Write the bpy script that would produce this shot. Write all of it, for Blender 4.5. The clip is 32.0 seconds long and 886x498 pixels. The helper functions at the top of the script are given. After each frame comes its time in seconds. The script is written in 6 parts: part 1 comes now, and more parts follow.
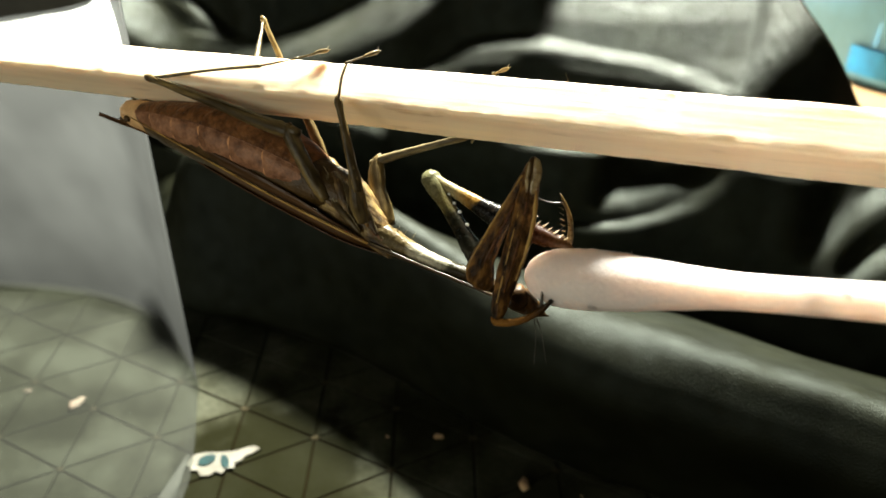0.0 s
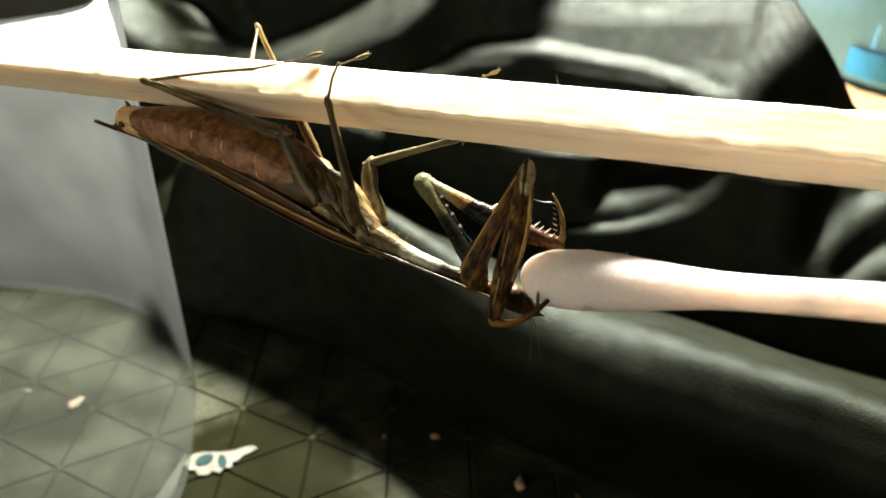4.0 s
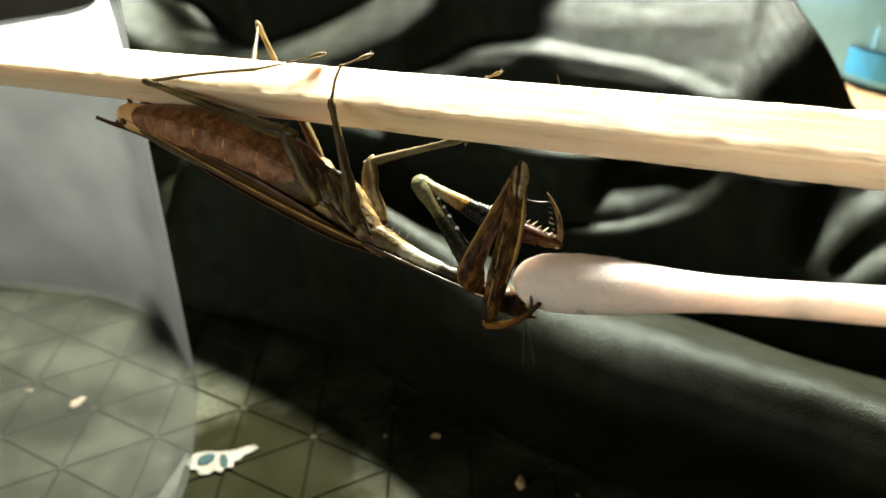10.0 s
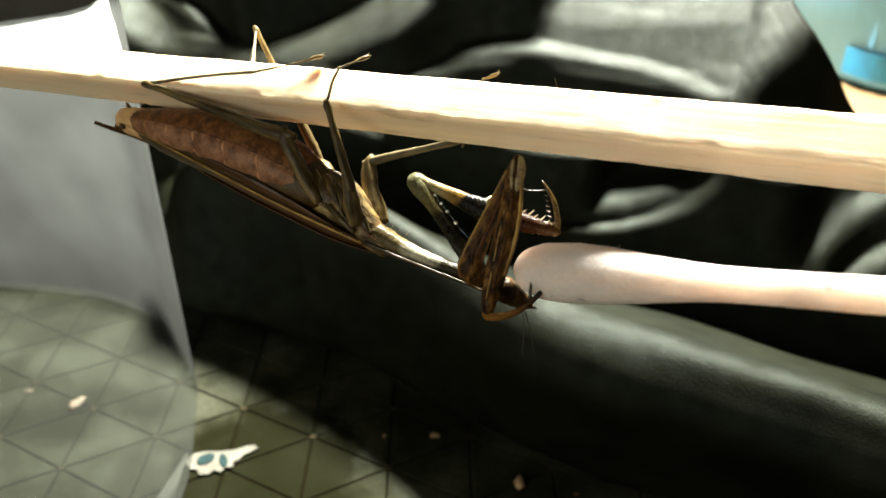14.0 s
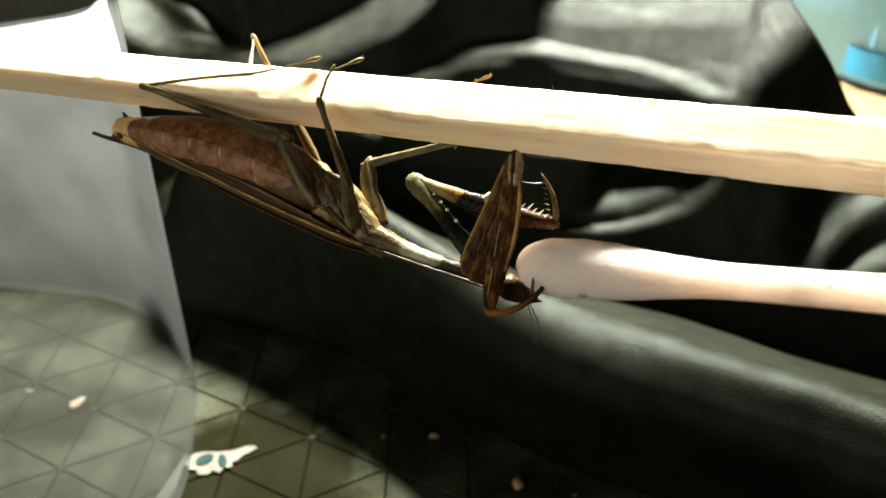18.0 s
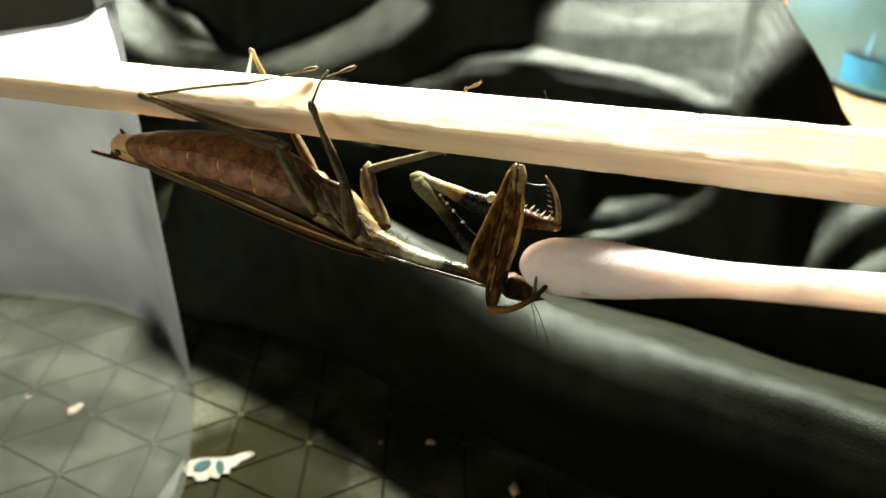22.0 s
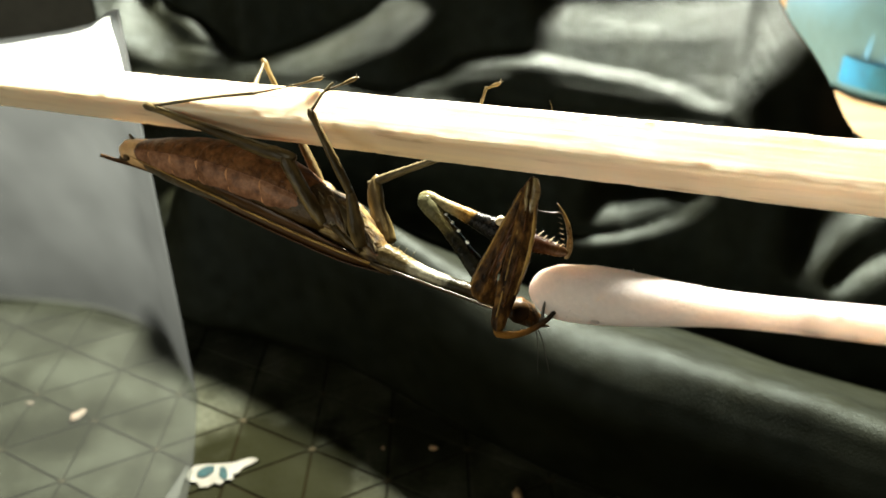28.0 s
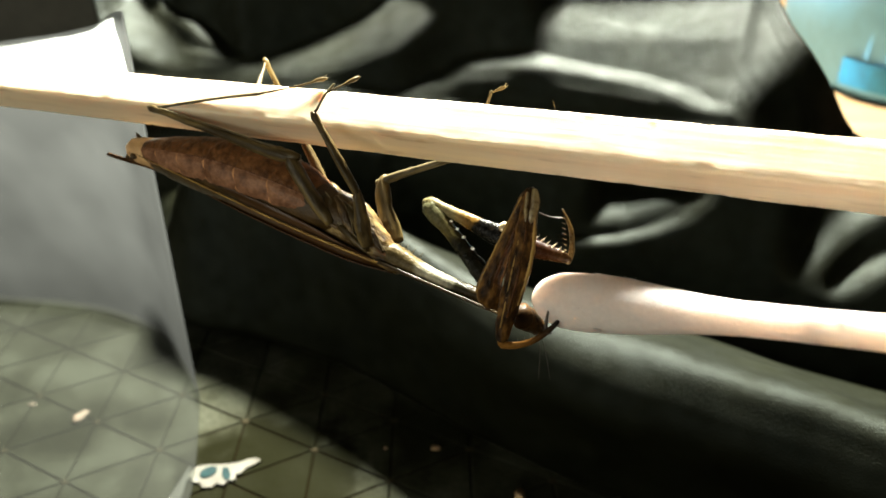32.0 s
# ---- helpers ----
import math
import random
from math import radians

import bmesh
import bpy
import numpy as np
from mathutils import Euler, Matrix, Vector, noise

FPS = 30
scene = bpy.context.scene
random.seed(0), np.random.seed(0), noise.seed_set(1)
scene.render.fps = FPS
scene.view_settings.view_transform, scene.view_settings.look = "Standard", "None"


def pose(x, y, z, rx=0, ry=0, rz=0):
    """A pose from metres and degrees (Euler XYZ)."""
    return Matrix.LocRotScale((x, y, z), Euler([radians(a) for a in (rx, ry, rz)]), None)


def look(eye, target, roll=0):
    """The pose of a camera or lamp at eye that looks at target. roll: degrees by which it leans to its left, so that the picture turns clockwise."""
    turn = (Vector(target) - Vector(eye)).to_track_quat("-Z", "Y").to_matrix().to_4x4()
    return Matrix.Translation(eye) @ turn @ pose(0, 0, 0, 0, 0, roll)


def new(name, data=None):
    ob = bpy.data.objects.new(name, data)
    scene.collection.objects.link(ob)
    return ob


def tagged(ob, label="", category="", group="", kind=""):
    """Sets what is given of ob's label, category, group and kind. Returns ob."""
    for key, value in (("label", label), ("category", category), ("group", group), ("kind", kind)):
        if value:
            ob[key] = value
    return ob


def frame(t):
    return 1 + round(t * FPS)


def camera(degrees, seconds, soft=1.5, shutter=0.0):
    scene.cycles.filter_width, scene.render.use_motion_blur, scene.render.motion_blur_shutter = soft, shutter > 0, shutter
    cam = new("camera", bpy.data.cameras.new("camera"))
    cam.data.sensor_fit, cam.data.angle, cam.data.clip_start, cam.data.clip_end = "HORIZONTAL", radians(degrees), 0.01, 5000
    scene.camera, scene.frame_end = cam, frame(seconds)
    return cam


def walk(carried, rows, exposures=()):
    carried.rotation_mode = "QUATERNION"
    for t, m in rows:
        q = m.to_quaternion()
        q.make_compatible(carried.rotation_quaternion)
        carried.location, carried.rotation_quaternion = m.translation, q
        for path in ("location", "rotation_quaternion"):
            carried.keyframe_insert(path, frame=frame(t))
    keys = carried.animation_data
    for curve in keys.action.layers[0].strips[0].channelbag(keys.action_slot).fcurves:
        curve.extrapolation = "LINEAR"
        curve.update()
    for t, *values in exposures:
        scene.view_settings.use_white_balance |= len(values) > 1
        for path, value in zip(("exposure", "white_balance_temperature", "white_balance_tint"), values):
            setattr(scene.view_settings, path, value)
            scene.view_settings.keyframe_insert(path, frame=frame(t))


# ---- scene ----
# World in metres; the sizes below are in millimetres and go through MM.
MM = 0.001
cam = camera(60, 32.0, soft=1.6)
cam.data.dof.use_dof, cam.data.dof.focus_distance, cam.data.dof.aperture_fstop = True, 0.073, 37.0
walk(cam, [(t, pose(x, y, z, rx, 0, rz) @ pose(0, 0, 0, 0, 0, roll)) for t, x, y, z, rx, roll, rz in (
    (0, -0.00049, 0.00095, 0.09950, 57.881, 0.050, -0.037),
    (0.5, -0.00056, 0.00098, 0.09959, 57.838, 0.078, -0.068),
    (1, -0.00049, 0.00116, 0.09967, 57.785, 0.075, -0.013),
    (1.5, -0.00037, 0.00113, 0.09968, 57.792, 0.056, 0.022),
    (2, -0.00021, 0.00083, 0.09970, 57.846, 0.066, 0.012),
    (2.5, 0.00003, 0.00054, 0.09970, 57.899, 0.009, 0.035),
    (3, 0.00031, 0.00028, 0.09966, 57.998, -0.018, 0.091),
    (3.5, 0.00042, 0.00022, 0.09974, 57.997, -0.020, 0.119),
    (5.5, 0.00024, 0.00035, 0.10008, 57.951, 0.060, 0.006),
    (6, 0.00023, 0.00037, 0.10008, 57.952, 0.063, 0.004),
    (6.5, 0.00020, 0.00042, 0.10010, 57.949, 0.075, -0.007),
    (7, 0.00018, 0.00035, 0.10003, 57.988, 0.034, -0.017),
    (7.5, 0.00011, 0.00028, 0.09998, 58.017, 0.025, -0.054),
    (8, 0.00011, 0.00017, 0.09994, 58.014, -0.001, -0.017),
    (8.5, 0.00011, 0.00006, 0.09999, 57.991, -0.021, 0.026),
    (9, 0.00005, 0.00000, 0.09998, 58.002, -0.014, 0.018),
    (9.5, 0.00014, -0.00001, 0.09991, 58.019, -0.037, 0.053),
    (10, 0.00017, -0.00003, 0.09997, 57.997, -0.017, 0.065),
    (10.5, 0.00022, -0.00011, 0.10008, 57.990, 0.018, 0.057),
    (11, 0.00024, -0.00016, 0.10012, 57.984, 0.021, 0.043),
    (11.5, 0.00022, -0.00014, 0.10016, 57.948, -0.008, 0.033),
    (12, 0.00022, -0.00022, 0.10016, 57.976, 0.003, 0.030),
    (12.5, 0.00023, -0.00026, 0.10016, 58.003, 0.009, 0.032),
    (13, 0.00018, -0.00021, 0.10022, 57.985, 0.032, 0.014),
    (13.5, 0.00017, -0.00021, 0.10029, 57.959, 0.021, -0.011),
    (14, 0.00022, -0.00032, 0.10042, 57.922, -0.018, -0.034),
    (14.5, 0.00022, -0.00038, 0.10049, 57.908, -0.019, -0.045),
    (16.5, -0.00003, -0.00066, 0.10068, 57.932, 0.079, -0.157),
    (17, 0.00051, -0.00043, 0.10057, 57.940, -0.039, 0.046),
    (17.5, 0.00066, -0.00031, 0.10061, 57.903, -0.063, 0.099),
    (18, 0.00071, -0.00027, 0.10067, 57.875, -0.083, 0.116),
    (18.5, 0.00072, -0.00024, 0.10066, 57.873, -0.073, 0.111),
    (19, 0.00074, -0.00021, 0.10067, 57.877, -0.072, 0.103),
    (19.5, 0.00083, -0.00028, 0.10064, 57.938, -0.075, 0.126),
    (20, 0.00079, -0.00040, 0.10080, 57.992, -0.035, 0.063),
    (20.5, 0.00078, -0.00055, 0.10091, 58.096, -0.027, 0.020),
    (21, 0.00081, -0.00072, 0.10099, 58.204, -0.018, 0.002),
    (21.5, 0.00095, -0.00075, 0.10110, 58.264, -0.032, 0.031),
    (22, 0.00116, -0.00077, 0.10115, 58.327, -0.049, 0.085),
    (22.5, 0.00108, -0.00070, 0.10137, 58.274, -0.018, 0.013),
    (23, 0.00083, -0.00063, 0.10148, 58.244, 0.031, -0.096),
    (23.5, 0.00067, -0.00055, 0.10154, 58.250, 0.066, -0.136),
    (24, 0.00070, -0.00068, 0.10150, 58.332, 0.062, -0.127),
    (24.5, 0.00065, -0.00071, 0.10144, 58.386, 0.083, -0.142),
    (25, 0.00086, -0.00068, 0.10140, 58.422, -0.002, -0.047),
    (25.5, 0.00088, -0.00048, 0.10166, 58.300, -0.036, -0.018),
    (27.5, 0.00030, -0.00047, 0.10209, 58.318, -0.031, -0.158),
    (28, 0.00042, -0.00059, 0.10202, 58.401, -0.081, -0.074),
    (28.5, 0.00057, -0.00068, 0.10210, 58.427, -0.162, 0.007),
    (29, 0.00047, -0.00062, 0.10225, 58.384, -0.173, -0.007),
    (29.5, 0.00031, -0.00051, 0.10233, 58.339, -0.138, -0.026),
    (30, 0.00022, -0.00055, 0.10223, 58.381, -0.159, -0.017),
    (30.5, 0.00005, -0.00076, 0.10211, 58.466, -0.143, -0.062),
    (31, -0.00009, -0.00080, 0.10218, 58.444, -0.126, -0.116),
    (31.5, -0.00008, -0.00087, 0.10210, 58.479, -0.148, -0.113),
    (32, 0.00005, -0.00104, 0.10202, 58.538, -0.168, -0.095),
)], exposures=((0.0, 0.1), (32.0, 0.1)))

# ---- light: one strong lamp above and behind, and an added soft fill lamp in front ----
world = bpy.data.worlds.new("room_air")
scene.world = world
world.use_nodes = True
world.node_tree.nodes["Background"].inputs[0].default_value = (0.75, 0.82, 0.80, 1)
world.node_tree.nodes["Background"].inputs[1].default_value = 0.01


def area_lamp(name, eye, target, size, watts, colour):
    data = bpy.data.lights.new(name, "AREA")
    data.shape, data.size, data.energy, data.color = "DISK", size, watts, colour
    ob = new(name, data)
    ob.matrix_world = look(eye, target)
    return ob


area_lamp("desk_lamp_light", (0.034, 0.368, 0.356), (0.0, 0.09, 0.05), 0.07, 25.5, (1.0, 0.985, 0.84))
# fill lamp added to brighten the sides that face the camera
area_lamp("front_fill_light", (-0.95, -0.80, 0.42), (0.0, 0.1, 0.05), 0.8, 6.7, (1.0, 0.98, 0.80))


# ---- materials ----
def material(name, base, second, scale=600.0, rough=0.5, bump=0.2, stretch=(1, 1, 1), metal=0.0, spec=0.5, fine=4000.0,
             ramp=(0.35, 0.7), third=None, sheen=0.0, coat=0.0, detail=6.0, subsurface=0.0, grit=0.55, glow=(0.003, 0.0024, 0.002), fleck=None, placed=False):
    """Two colours mixed by a broad noise, darkened by a fine one, with a fine bump. Scales are per metre."""
    m = bpy.data.materials.new(name)
    m.use_nodes = True
    t = m.node_tree
    n, l = t.nodes, t.links
    b = n["Principled BSDF"]
    co = n.new("ShaderNodeTexCoord")
    mp = n.new("ShaderNodeMapping")
    mp.inputs["Scale"].default_value = stretch
    l.new(n.new("ShaderNodeNewGeometry").outputs["Position"] if placed else co.outputs["Object"], mp.inputs["Vector"])
    big = n.new("ShaderNodeTexNoise")
    big.inputs["Scale"].default_value, big.inputs["Detail"].default_value = scale, detail
    l.new(mp.outputs[0], big.inputs["Vector"])
    small = n.new("ShaderNodeTexNoise")
    small.inputs["Scale"].default_value, small.inputs["Detail"].default_value = fine, 4.0
    l.new(mp.outputs[0], small.inputs["Vector"])
    r = n.new("ShaderNodeValToRGB")
    r.color_ramp.elements[0].position, r.color_ramp.elements[1].position = ramp
    r.color_ramp.elements[0].color, r.color_ramp.elements[1].color = (*base, 1), (*second, 1)
    if third:
        e = r.color_ramp.elements.new((ramp[0] + ramp[1]) / 2)
        e.color = (*third, 1)
    l.new(big.outputs["Fac"], r.inputs["Fac"])
    mix = n.new("ShaderNodeMix")
    mix.data_type, mix.blend_type = "RGBA", "MULTIPLY"
    mix.inputs["Factor"].default_value = grit
    g = n.new("ShaderNodeMapRange")
    g.inputs["From Min"].default_value, g.inputs["From Max"].default_value = 0.3, 0.7
    g.inputs["To Min"].default_value, g.inputs["To Max"].default_value = 0.55, 1.15
    l.new(small.outputs["Fac"], g.inputs["Value"])
    l.new(r.outputs["Color"], mix.inputs["A"])
    l.new(g.outputs[0], mix.inputs["B"])
    l.new(mix.outputs["Result"], b.inputs["Base Color"])
    if fleck:
        fm = n.new("ShaderNodeMapping")
        fm.inputs["Scale"].default_value = (0.13, 1, 1)
        l.new(co.outputs["Object"], fm.inputs["Vector"])
        fn = n.new("ShaderNodeTexNoise")
        fn.inputs["Scale"].default_value, fn.inputs["Detail"].default_value = 900, 3.0
        l.new(fm.outputs[0], fn.inputs["Vector"])
        fr = n.new("ShaderNodeMapRange")
        fr.inputs["From Min"].default_value, fr.inputs["From Max"].default_value = 0.60, 0.70
        fr.inputs["To Max"].default_value = 0.6
        l.new(fn.outputs["Fac"], fr.inputs["Value"])
        fx = n.new("ShaderNodeMix")
        fx.data_type = "RGBA"
        l.new(fr.outputs[0], fx.inputs["Factor"])
        l.new(mix.outputs["Result"], fx.inputs["A"])
        fx.inputs["B"].default_value = (*fleck, 1)
        l.new(fx.outputs["Result"], b.inputs["Base Color"])
    rr = n.new("ShaderNodeMapRange")
    rr.inputs["To Min"].default_value, rr.inputs["To Max"].default_value = max(0.02, rough - 0.12), min(1, rough + 0.12)
    l.new(small.outputs["Fac"], rr.inputs["Value"])
    l.new(rr.outputs[0], b.inputs["Roughness"])
    bp = n.new("ShaderNodeBump")
    bp.inputs["Strength"].default_value, bp.inputs["Distance"].default_value = bump, 0.0003
    l.new(small.outputs["Fac"], bp.inputs["Height"])
    l.new(bp.outputs[0], b.inputs["Normal"])
    b.inputs["Metallic"].default_value, b.inputs["Specular IOR Level"].default_value = metal, spec
    b.inputs["Sheen Weight"].default_value, b.inputs["Coat Weight"].default_value = sheen, coat
    if subsurface:
        b.inputs["Subsurface Weight"].default_value = subsurface
        b.inputs["Subsurface Radius"].default_value = glow
        b.inputs["Subsurface Scale"].default_value = 1.0
    return m


def banded(name, stops, rough=0.27, scale=900.0, bump=0.3, axis=0, dark=(0.02, 0.012, 0.006), blotch=0.5):
    """Colours along a limb: stops of (metres along it, colour), broken up by dark blotches."""
    m = material(name, stops[0][1], stops[0][1], scale=scale, rough=rough, bump=bump, fine=3500.0, spec=0.07)
    t = m.node_tree
    n, l = t.nodes, t.links
    co = n.new("ShaderNodeTexCoord")
    sep = n.new("ShaderNodeSeparateXYZ")
    l.new(co.outputs["Object"], sep.inputs[0])
    wob = n.new("ShaderNodeTexNoise")
    wob.inputs["Scale"].default_value = scale
    l.new(co.outputs["Object"], wob.inputs["Vector"])
    top = stops[-1][0]
    mr = n.new("ShaderNodeMapRange")
    mr.inputs["From Max"].default_value = top
    l.new(sep.outputs[axis], mr.inputs["Value"])
    add = n.new("ShaderNodeMath")
    add.operation = "MULTIPLY_ADD"
    l.new(wob.outputs["Fac"], add.inputs[0])
    add.inputs[1].default_value = 0.16
    sub = n.new("ShaderNodeMath")
    sub.operation, sub.inputs[1].default_value = "SUBTRACT", 0.08
    l.new(mr.outputs[0], add.inputs[2])
    l.new(add.outputs[0], sub.inputs[0])
    r = n.new("ShaderNodeValToRGB")
    els = r.color_ramp.elements
    els[0].position, els[0].color = stops[0][0] / top, (*stops[0][1], 1)
    els[1].position, els[1].color = 1.0, (*stops[-1][1], 1)
    for at, c in stops[1:-1]:
        els.new(at / top).color = (*c, 1)
    l.new(sub.outputs[0], r.inputs["Fac"])
    spot = n.new("ShaderNodeTexNoise")
    spot.inputs["Scale"].default_value, spot.inputs["Detail"].default_value = scale * 1.6, 3.0
    l.new(co.outputs["Object"], spot.inputs["Vector"])
    sr = n.new("ShaderNodeMapRange")
    sr.inputs["From Min"].default_value, sr.inputs["From Max"].default_value = 0.5, 0.68
    sr.inputs["To Max"].default_value = blotch
    l.new(spot.outputs["Fac"], sr.inputs["Value"])
    mix = n.new("ShaderNodeMix")
    mix.data_type = "RGBA"
    l.new(sr.outputs[0], mix.inputs["Factor"])
    l.new(r.outputs["Color"], mix.inputs["A"])
    mix.inputs["B"].default_value = (*dark, 1)
    for link in list(l):
        if link.to_node.type == "MIX" and link.to_node != mix and link.to_socket.name == "A":
            target = link.to_socket
    l.new(mix.outputs["Result"], target)
    return m


WOOD = material("pale_bamboo", (0.86, 0.69, 0.47), (0.75, 0.55, 0.35), scale=260, fine=1500, rough=0.5, bump=0.12,
                stretch=(0.06, 1, 1), ramp=(0.42, 0.75), third=(0.80, 0.65, 0.465), grit=0.2, subsurface=0.5, glow=(0.0012, 0.0010, 0.0008), fleck=(0.44, 0.29, 0.15))
COTTON = material("white_cotton", (0.74, 0.655, 0.62), (0.69, 0.60, 0.565), scale=300, fine=2600, rough=0.9, bump=0.35, spec=0.0, subsurface=0.9, grit=0.12, glow=(0.004, 0.0036, 0.0032))
PAPER = material("white_paper_stem", (0.74, 0.655, 0.615), (0.69, 0.605, 0.565), scale=500, fine=2500, rough=0.4, bump=0.05, stretch=(0.2, 1, 1), grit=0.12, spec=0.4, subsurface=0.9, glow=(0.004, 0.0036, 0.0032))
VINYL = material("black_vinyl", (0.0028, 0.0029, 0.0008), (0.0062, 0.0064, 0.0024), scale=90, fine=4200, rough=0.52, bump=0.5, spec=0.12)
patch = VINYL.node_tree.nodes.new("ShaderNodeTexNoise")
patch.inputs["Scale"].default_value, patch.inputs["Detail"].default_value = 260, 6.0
VINYL.node_tree.links.new(VINYL.node_tree.nodes["Texture Coordinate"].outputs["Object"], patch.inputs["Vector"])
gloss = VINYL.node_tree.nodes.new("ShaderNodeMapRange")
gloss.inputs["From Min"].default_value, gloss.inputs["From Max"].default_value = 0.32, 0.68
gloss.inputs["To Min"].default_value, gloss.inputs["To Max"].default_value = 0.085, 0.16
VINYL.node_tree.links.new(patch.outputs["Fac"], gloss.inputs["Value"])
VINYL.node_tree.links.new(gloss.outputs[0], VINYL.node_tree.nodes["Principled BSDF"].inputs["Specular IOR Level"])
VINYL.node_tree.nodes["Principled BSDF"].inputs["Specular Tint"].default_value = (0.82, 1.0, 0.92, 1)
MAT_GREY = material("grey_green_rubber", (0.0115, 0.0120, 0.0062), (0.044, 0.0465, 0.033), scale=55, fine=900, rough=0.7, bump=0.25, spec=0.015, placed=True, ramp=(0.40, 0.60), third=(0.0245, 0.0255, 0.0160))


def blotched(m, x, y, wide, deep, colour):
    """A dark blotch with a ragged rim mixed into the colour of m, round the place (x, y), in metres."""
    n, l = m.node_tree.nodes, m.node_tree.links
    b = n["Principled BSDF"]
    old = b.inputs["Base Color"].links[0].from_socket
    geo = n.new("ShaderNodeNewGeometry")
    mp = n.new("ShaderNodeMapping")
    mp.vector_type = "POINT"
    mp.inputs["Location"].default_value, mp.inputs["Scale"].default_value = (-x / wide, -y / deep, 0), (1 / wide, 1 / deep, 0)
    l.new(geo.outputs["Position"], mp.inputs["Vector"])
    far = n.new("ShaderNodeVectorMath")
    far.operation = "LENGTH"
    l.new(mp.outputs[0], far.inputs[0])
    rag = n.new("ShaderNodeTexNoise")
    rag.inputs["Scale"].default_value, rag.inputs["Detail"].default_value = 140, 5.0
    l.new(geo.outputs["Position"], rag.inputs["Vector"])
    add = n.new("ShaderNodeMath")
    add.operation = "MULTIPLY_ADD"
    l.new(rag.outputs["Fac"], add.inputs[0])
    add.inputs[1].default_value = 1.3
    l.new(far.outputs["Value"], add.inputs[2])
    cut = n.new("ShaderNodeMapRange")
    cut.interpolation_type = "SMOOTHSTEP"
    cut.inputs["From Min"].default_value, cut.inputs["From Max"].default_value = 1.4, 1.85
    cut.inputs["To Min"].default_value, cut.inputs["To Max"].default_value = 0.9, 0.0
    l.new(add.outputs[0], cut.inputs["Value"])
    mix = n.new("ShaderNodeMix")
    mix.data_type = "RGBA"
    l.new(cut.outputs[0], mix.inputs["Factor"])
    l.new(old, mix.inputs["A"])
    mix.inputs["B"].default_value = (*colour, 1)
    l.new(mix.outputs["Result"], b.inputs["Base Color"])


blotched(MAT_GREY, -0.030, 0.089, 0.017, 0.016, (0.0036, 0.0037, 0.0006))
GROOVE = material("brown_groove", (0.0032, 0.0022, 0.0008), (0.005, 0.0034, 0.0012), scale=200, rough=0.8, spec=0.01)
MAT_STUD = material("worn_tan_mat_joint", (0.035, 0.030, 0.018), (0.020, 0.016, 0.008), scale=400, rough=0.8, spec=0.02)
TABLE = material("light_wood_table", (0.20, 0.125, 0.06), (0.155, 0.09, 0.04), scale=20, fine=300, rough=0.5, stretch=(0.1, 1, 1))
# grey of the unseen room shell, which keeps bounced light low
WALLS = material("plain_wall_paint", (0.24, 0.24, 0.22), (0.20, 0.20, 0.19), scale=3, fine=60, rough=0.8)
DARK_CARD = material("dark_olive_card", (0.035, 0.036, 0.026), (0.055, 0.055, 0.042), scale=120, fine=1500, rough=0.7)
BELLY = material("reddish_brown_belly", (0.35, 0.175, 0.096), (0.125, 0.054, 0.026), scale=800, fine=3000, rough=0.40, bump=0.4,
                 third=(0.25, 0.118, 0.062), ramp=(0.32, 0.68), spec=0.14)
# belly plates' umber, with shade under the stick put into the colour
STERNUM = material("umber_belly", (0.22, 0.094, 0.033), (0.055, 0.021, 0.007), scale=900, fine=2600, rough=0.40, bump=0.5, spec=0.14, ramp=(0.36, 0.68), third=(0.14, 0.058, 0.020))
BELLY_DARK = material("dark_brown_flank", (0.030, 0.017, 0.004), (0.085, 0.046, 0.012), scale=500, rough=0.4, bump=0.3, spec=0.2)
WING = material("brown_wing_cover", (0.030, 0.014, 0.005), (0.105, 0.047, 0.014), scale=320, fine=1800, rough=0.34, bump=0.5, stretch=(0.12, 1, 1), spec=0.2)
LEG = material("olive_brown_leg", (0.22, 0.155, 0.055), (0.040, 0.027, 0.010), scale=1100, rough=0.32, bump=0.35, ramp=(0.38, 0.62), third=(0.115, 0.080, 0.032), stretch=(0.14, 1, 1), spec=0.14)
LEG_PALE = material("straw_leg", (0.31, 0.26, 0.155), (0.062, 0.047, 0.022), scale=1100, rough=0.30, bump=0.35, ramp=(0.38, 0.62), third=(0.165, 0.132, 0.070), stretch=(0.16, 1, 1), spec=0.2)
THIN_LEG = material("thin_straw_brown_leg", (0.12, 0.09, 0.035), (0.04, 0.028, 0.010), scale=900, rough=0.35, bump=0.2, spec=0.3)
THORAX = material("mottled_olive_thorax", (0.33, 0.23, 0.085), (0.042, 0.023, 0.007), scale=1100, rough=0.34, bump=0.6, third=(0.150, 0.090, 0.030), ramp=(0.38, 0.60), spec=0.3, stretch=(0.45, 1, 1))
FORE = material("mottled_rust_foreleg", (0.18, 0.088, 0.022), (0.012, 0.006, 0.002), scale=1700, rough=0.34, bump=0.6, third=(0.058, 0.027, 0.008), ramp=(0.36, 0.66), stretch=(0.45, 1, 1), spec=0.07)
HEAD = material("dark_rust_head", (0.085, 0.040, 0.012), (0.010, 0.006, 0.003), scale=1100, rough=0.32, bump=0.4, ramp=(0.38, 0.62), spec=0.15)
TAIL = material("peach_tail_tip", (0.80, 0.52, 0.24), (0.46, 0.25, 0.10), scale=500, rough=0.5, bump=0.3)
SEAM = material("pale_plate_edge", (0.62, 0.31, 0.145), (0.46, 0.215, 0.095), scale=600, rough=0.5, bump=0.2, spec=0.1)
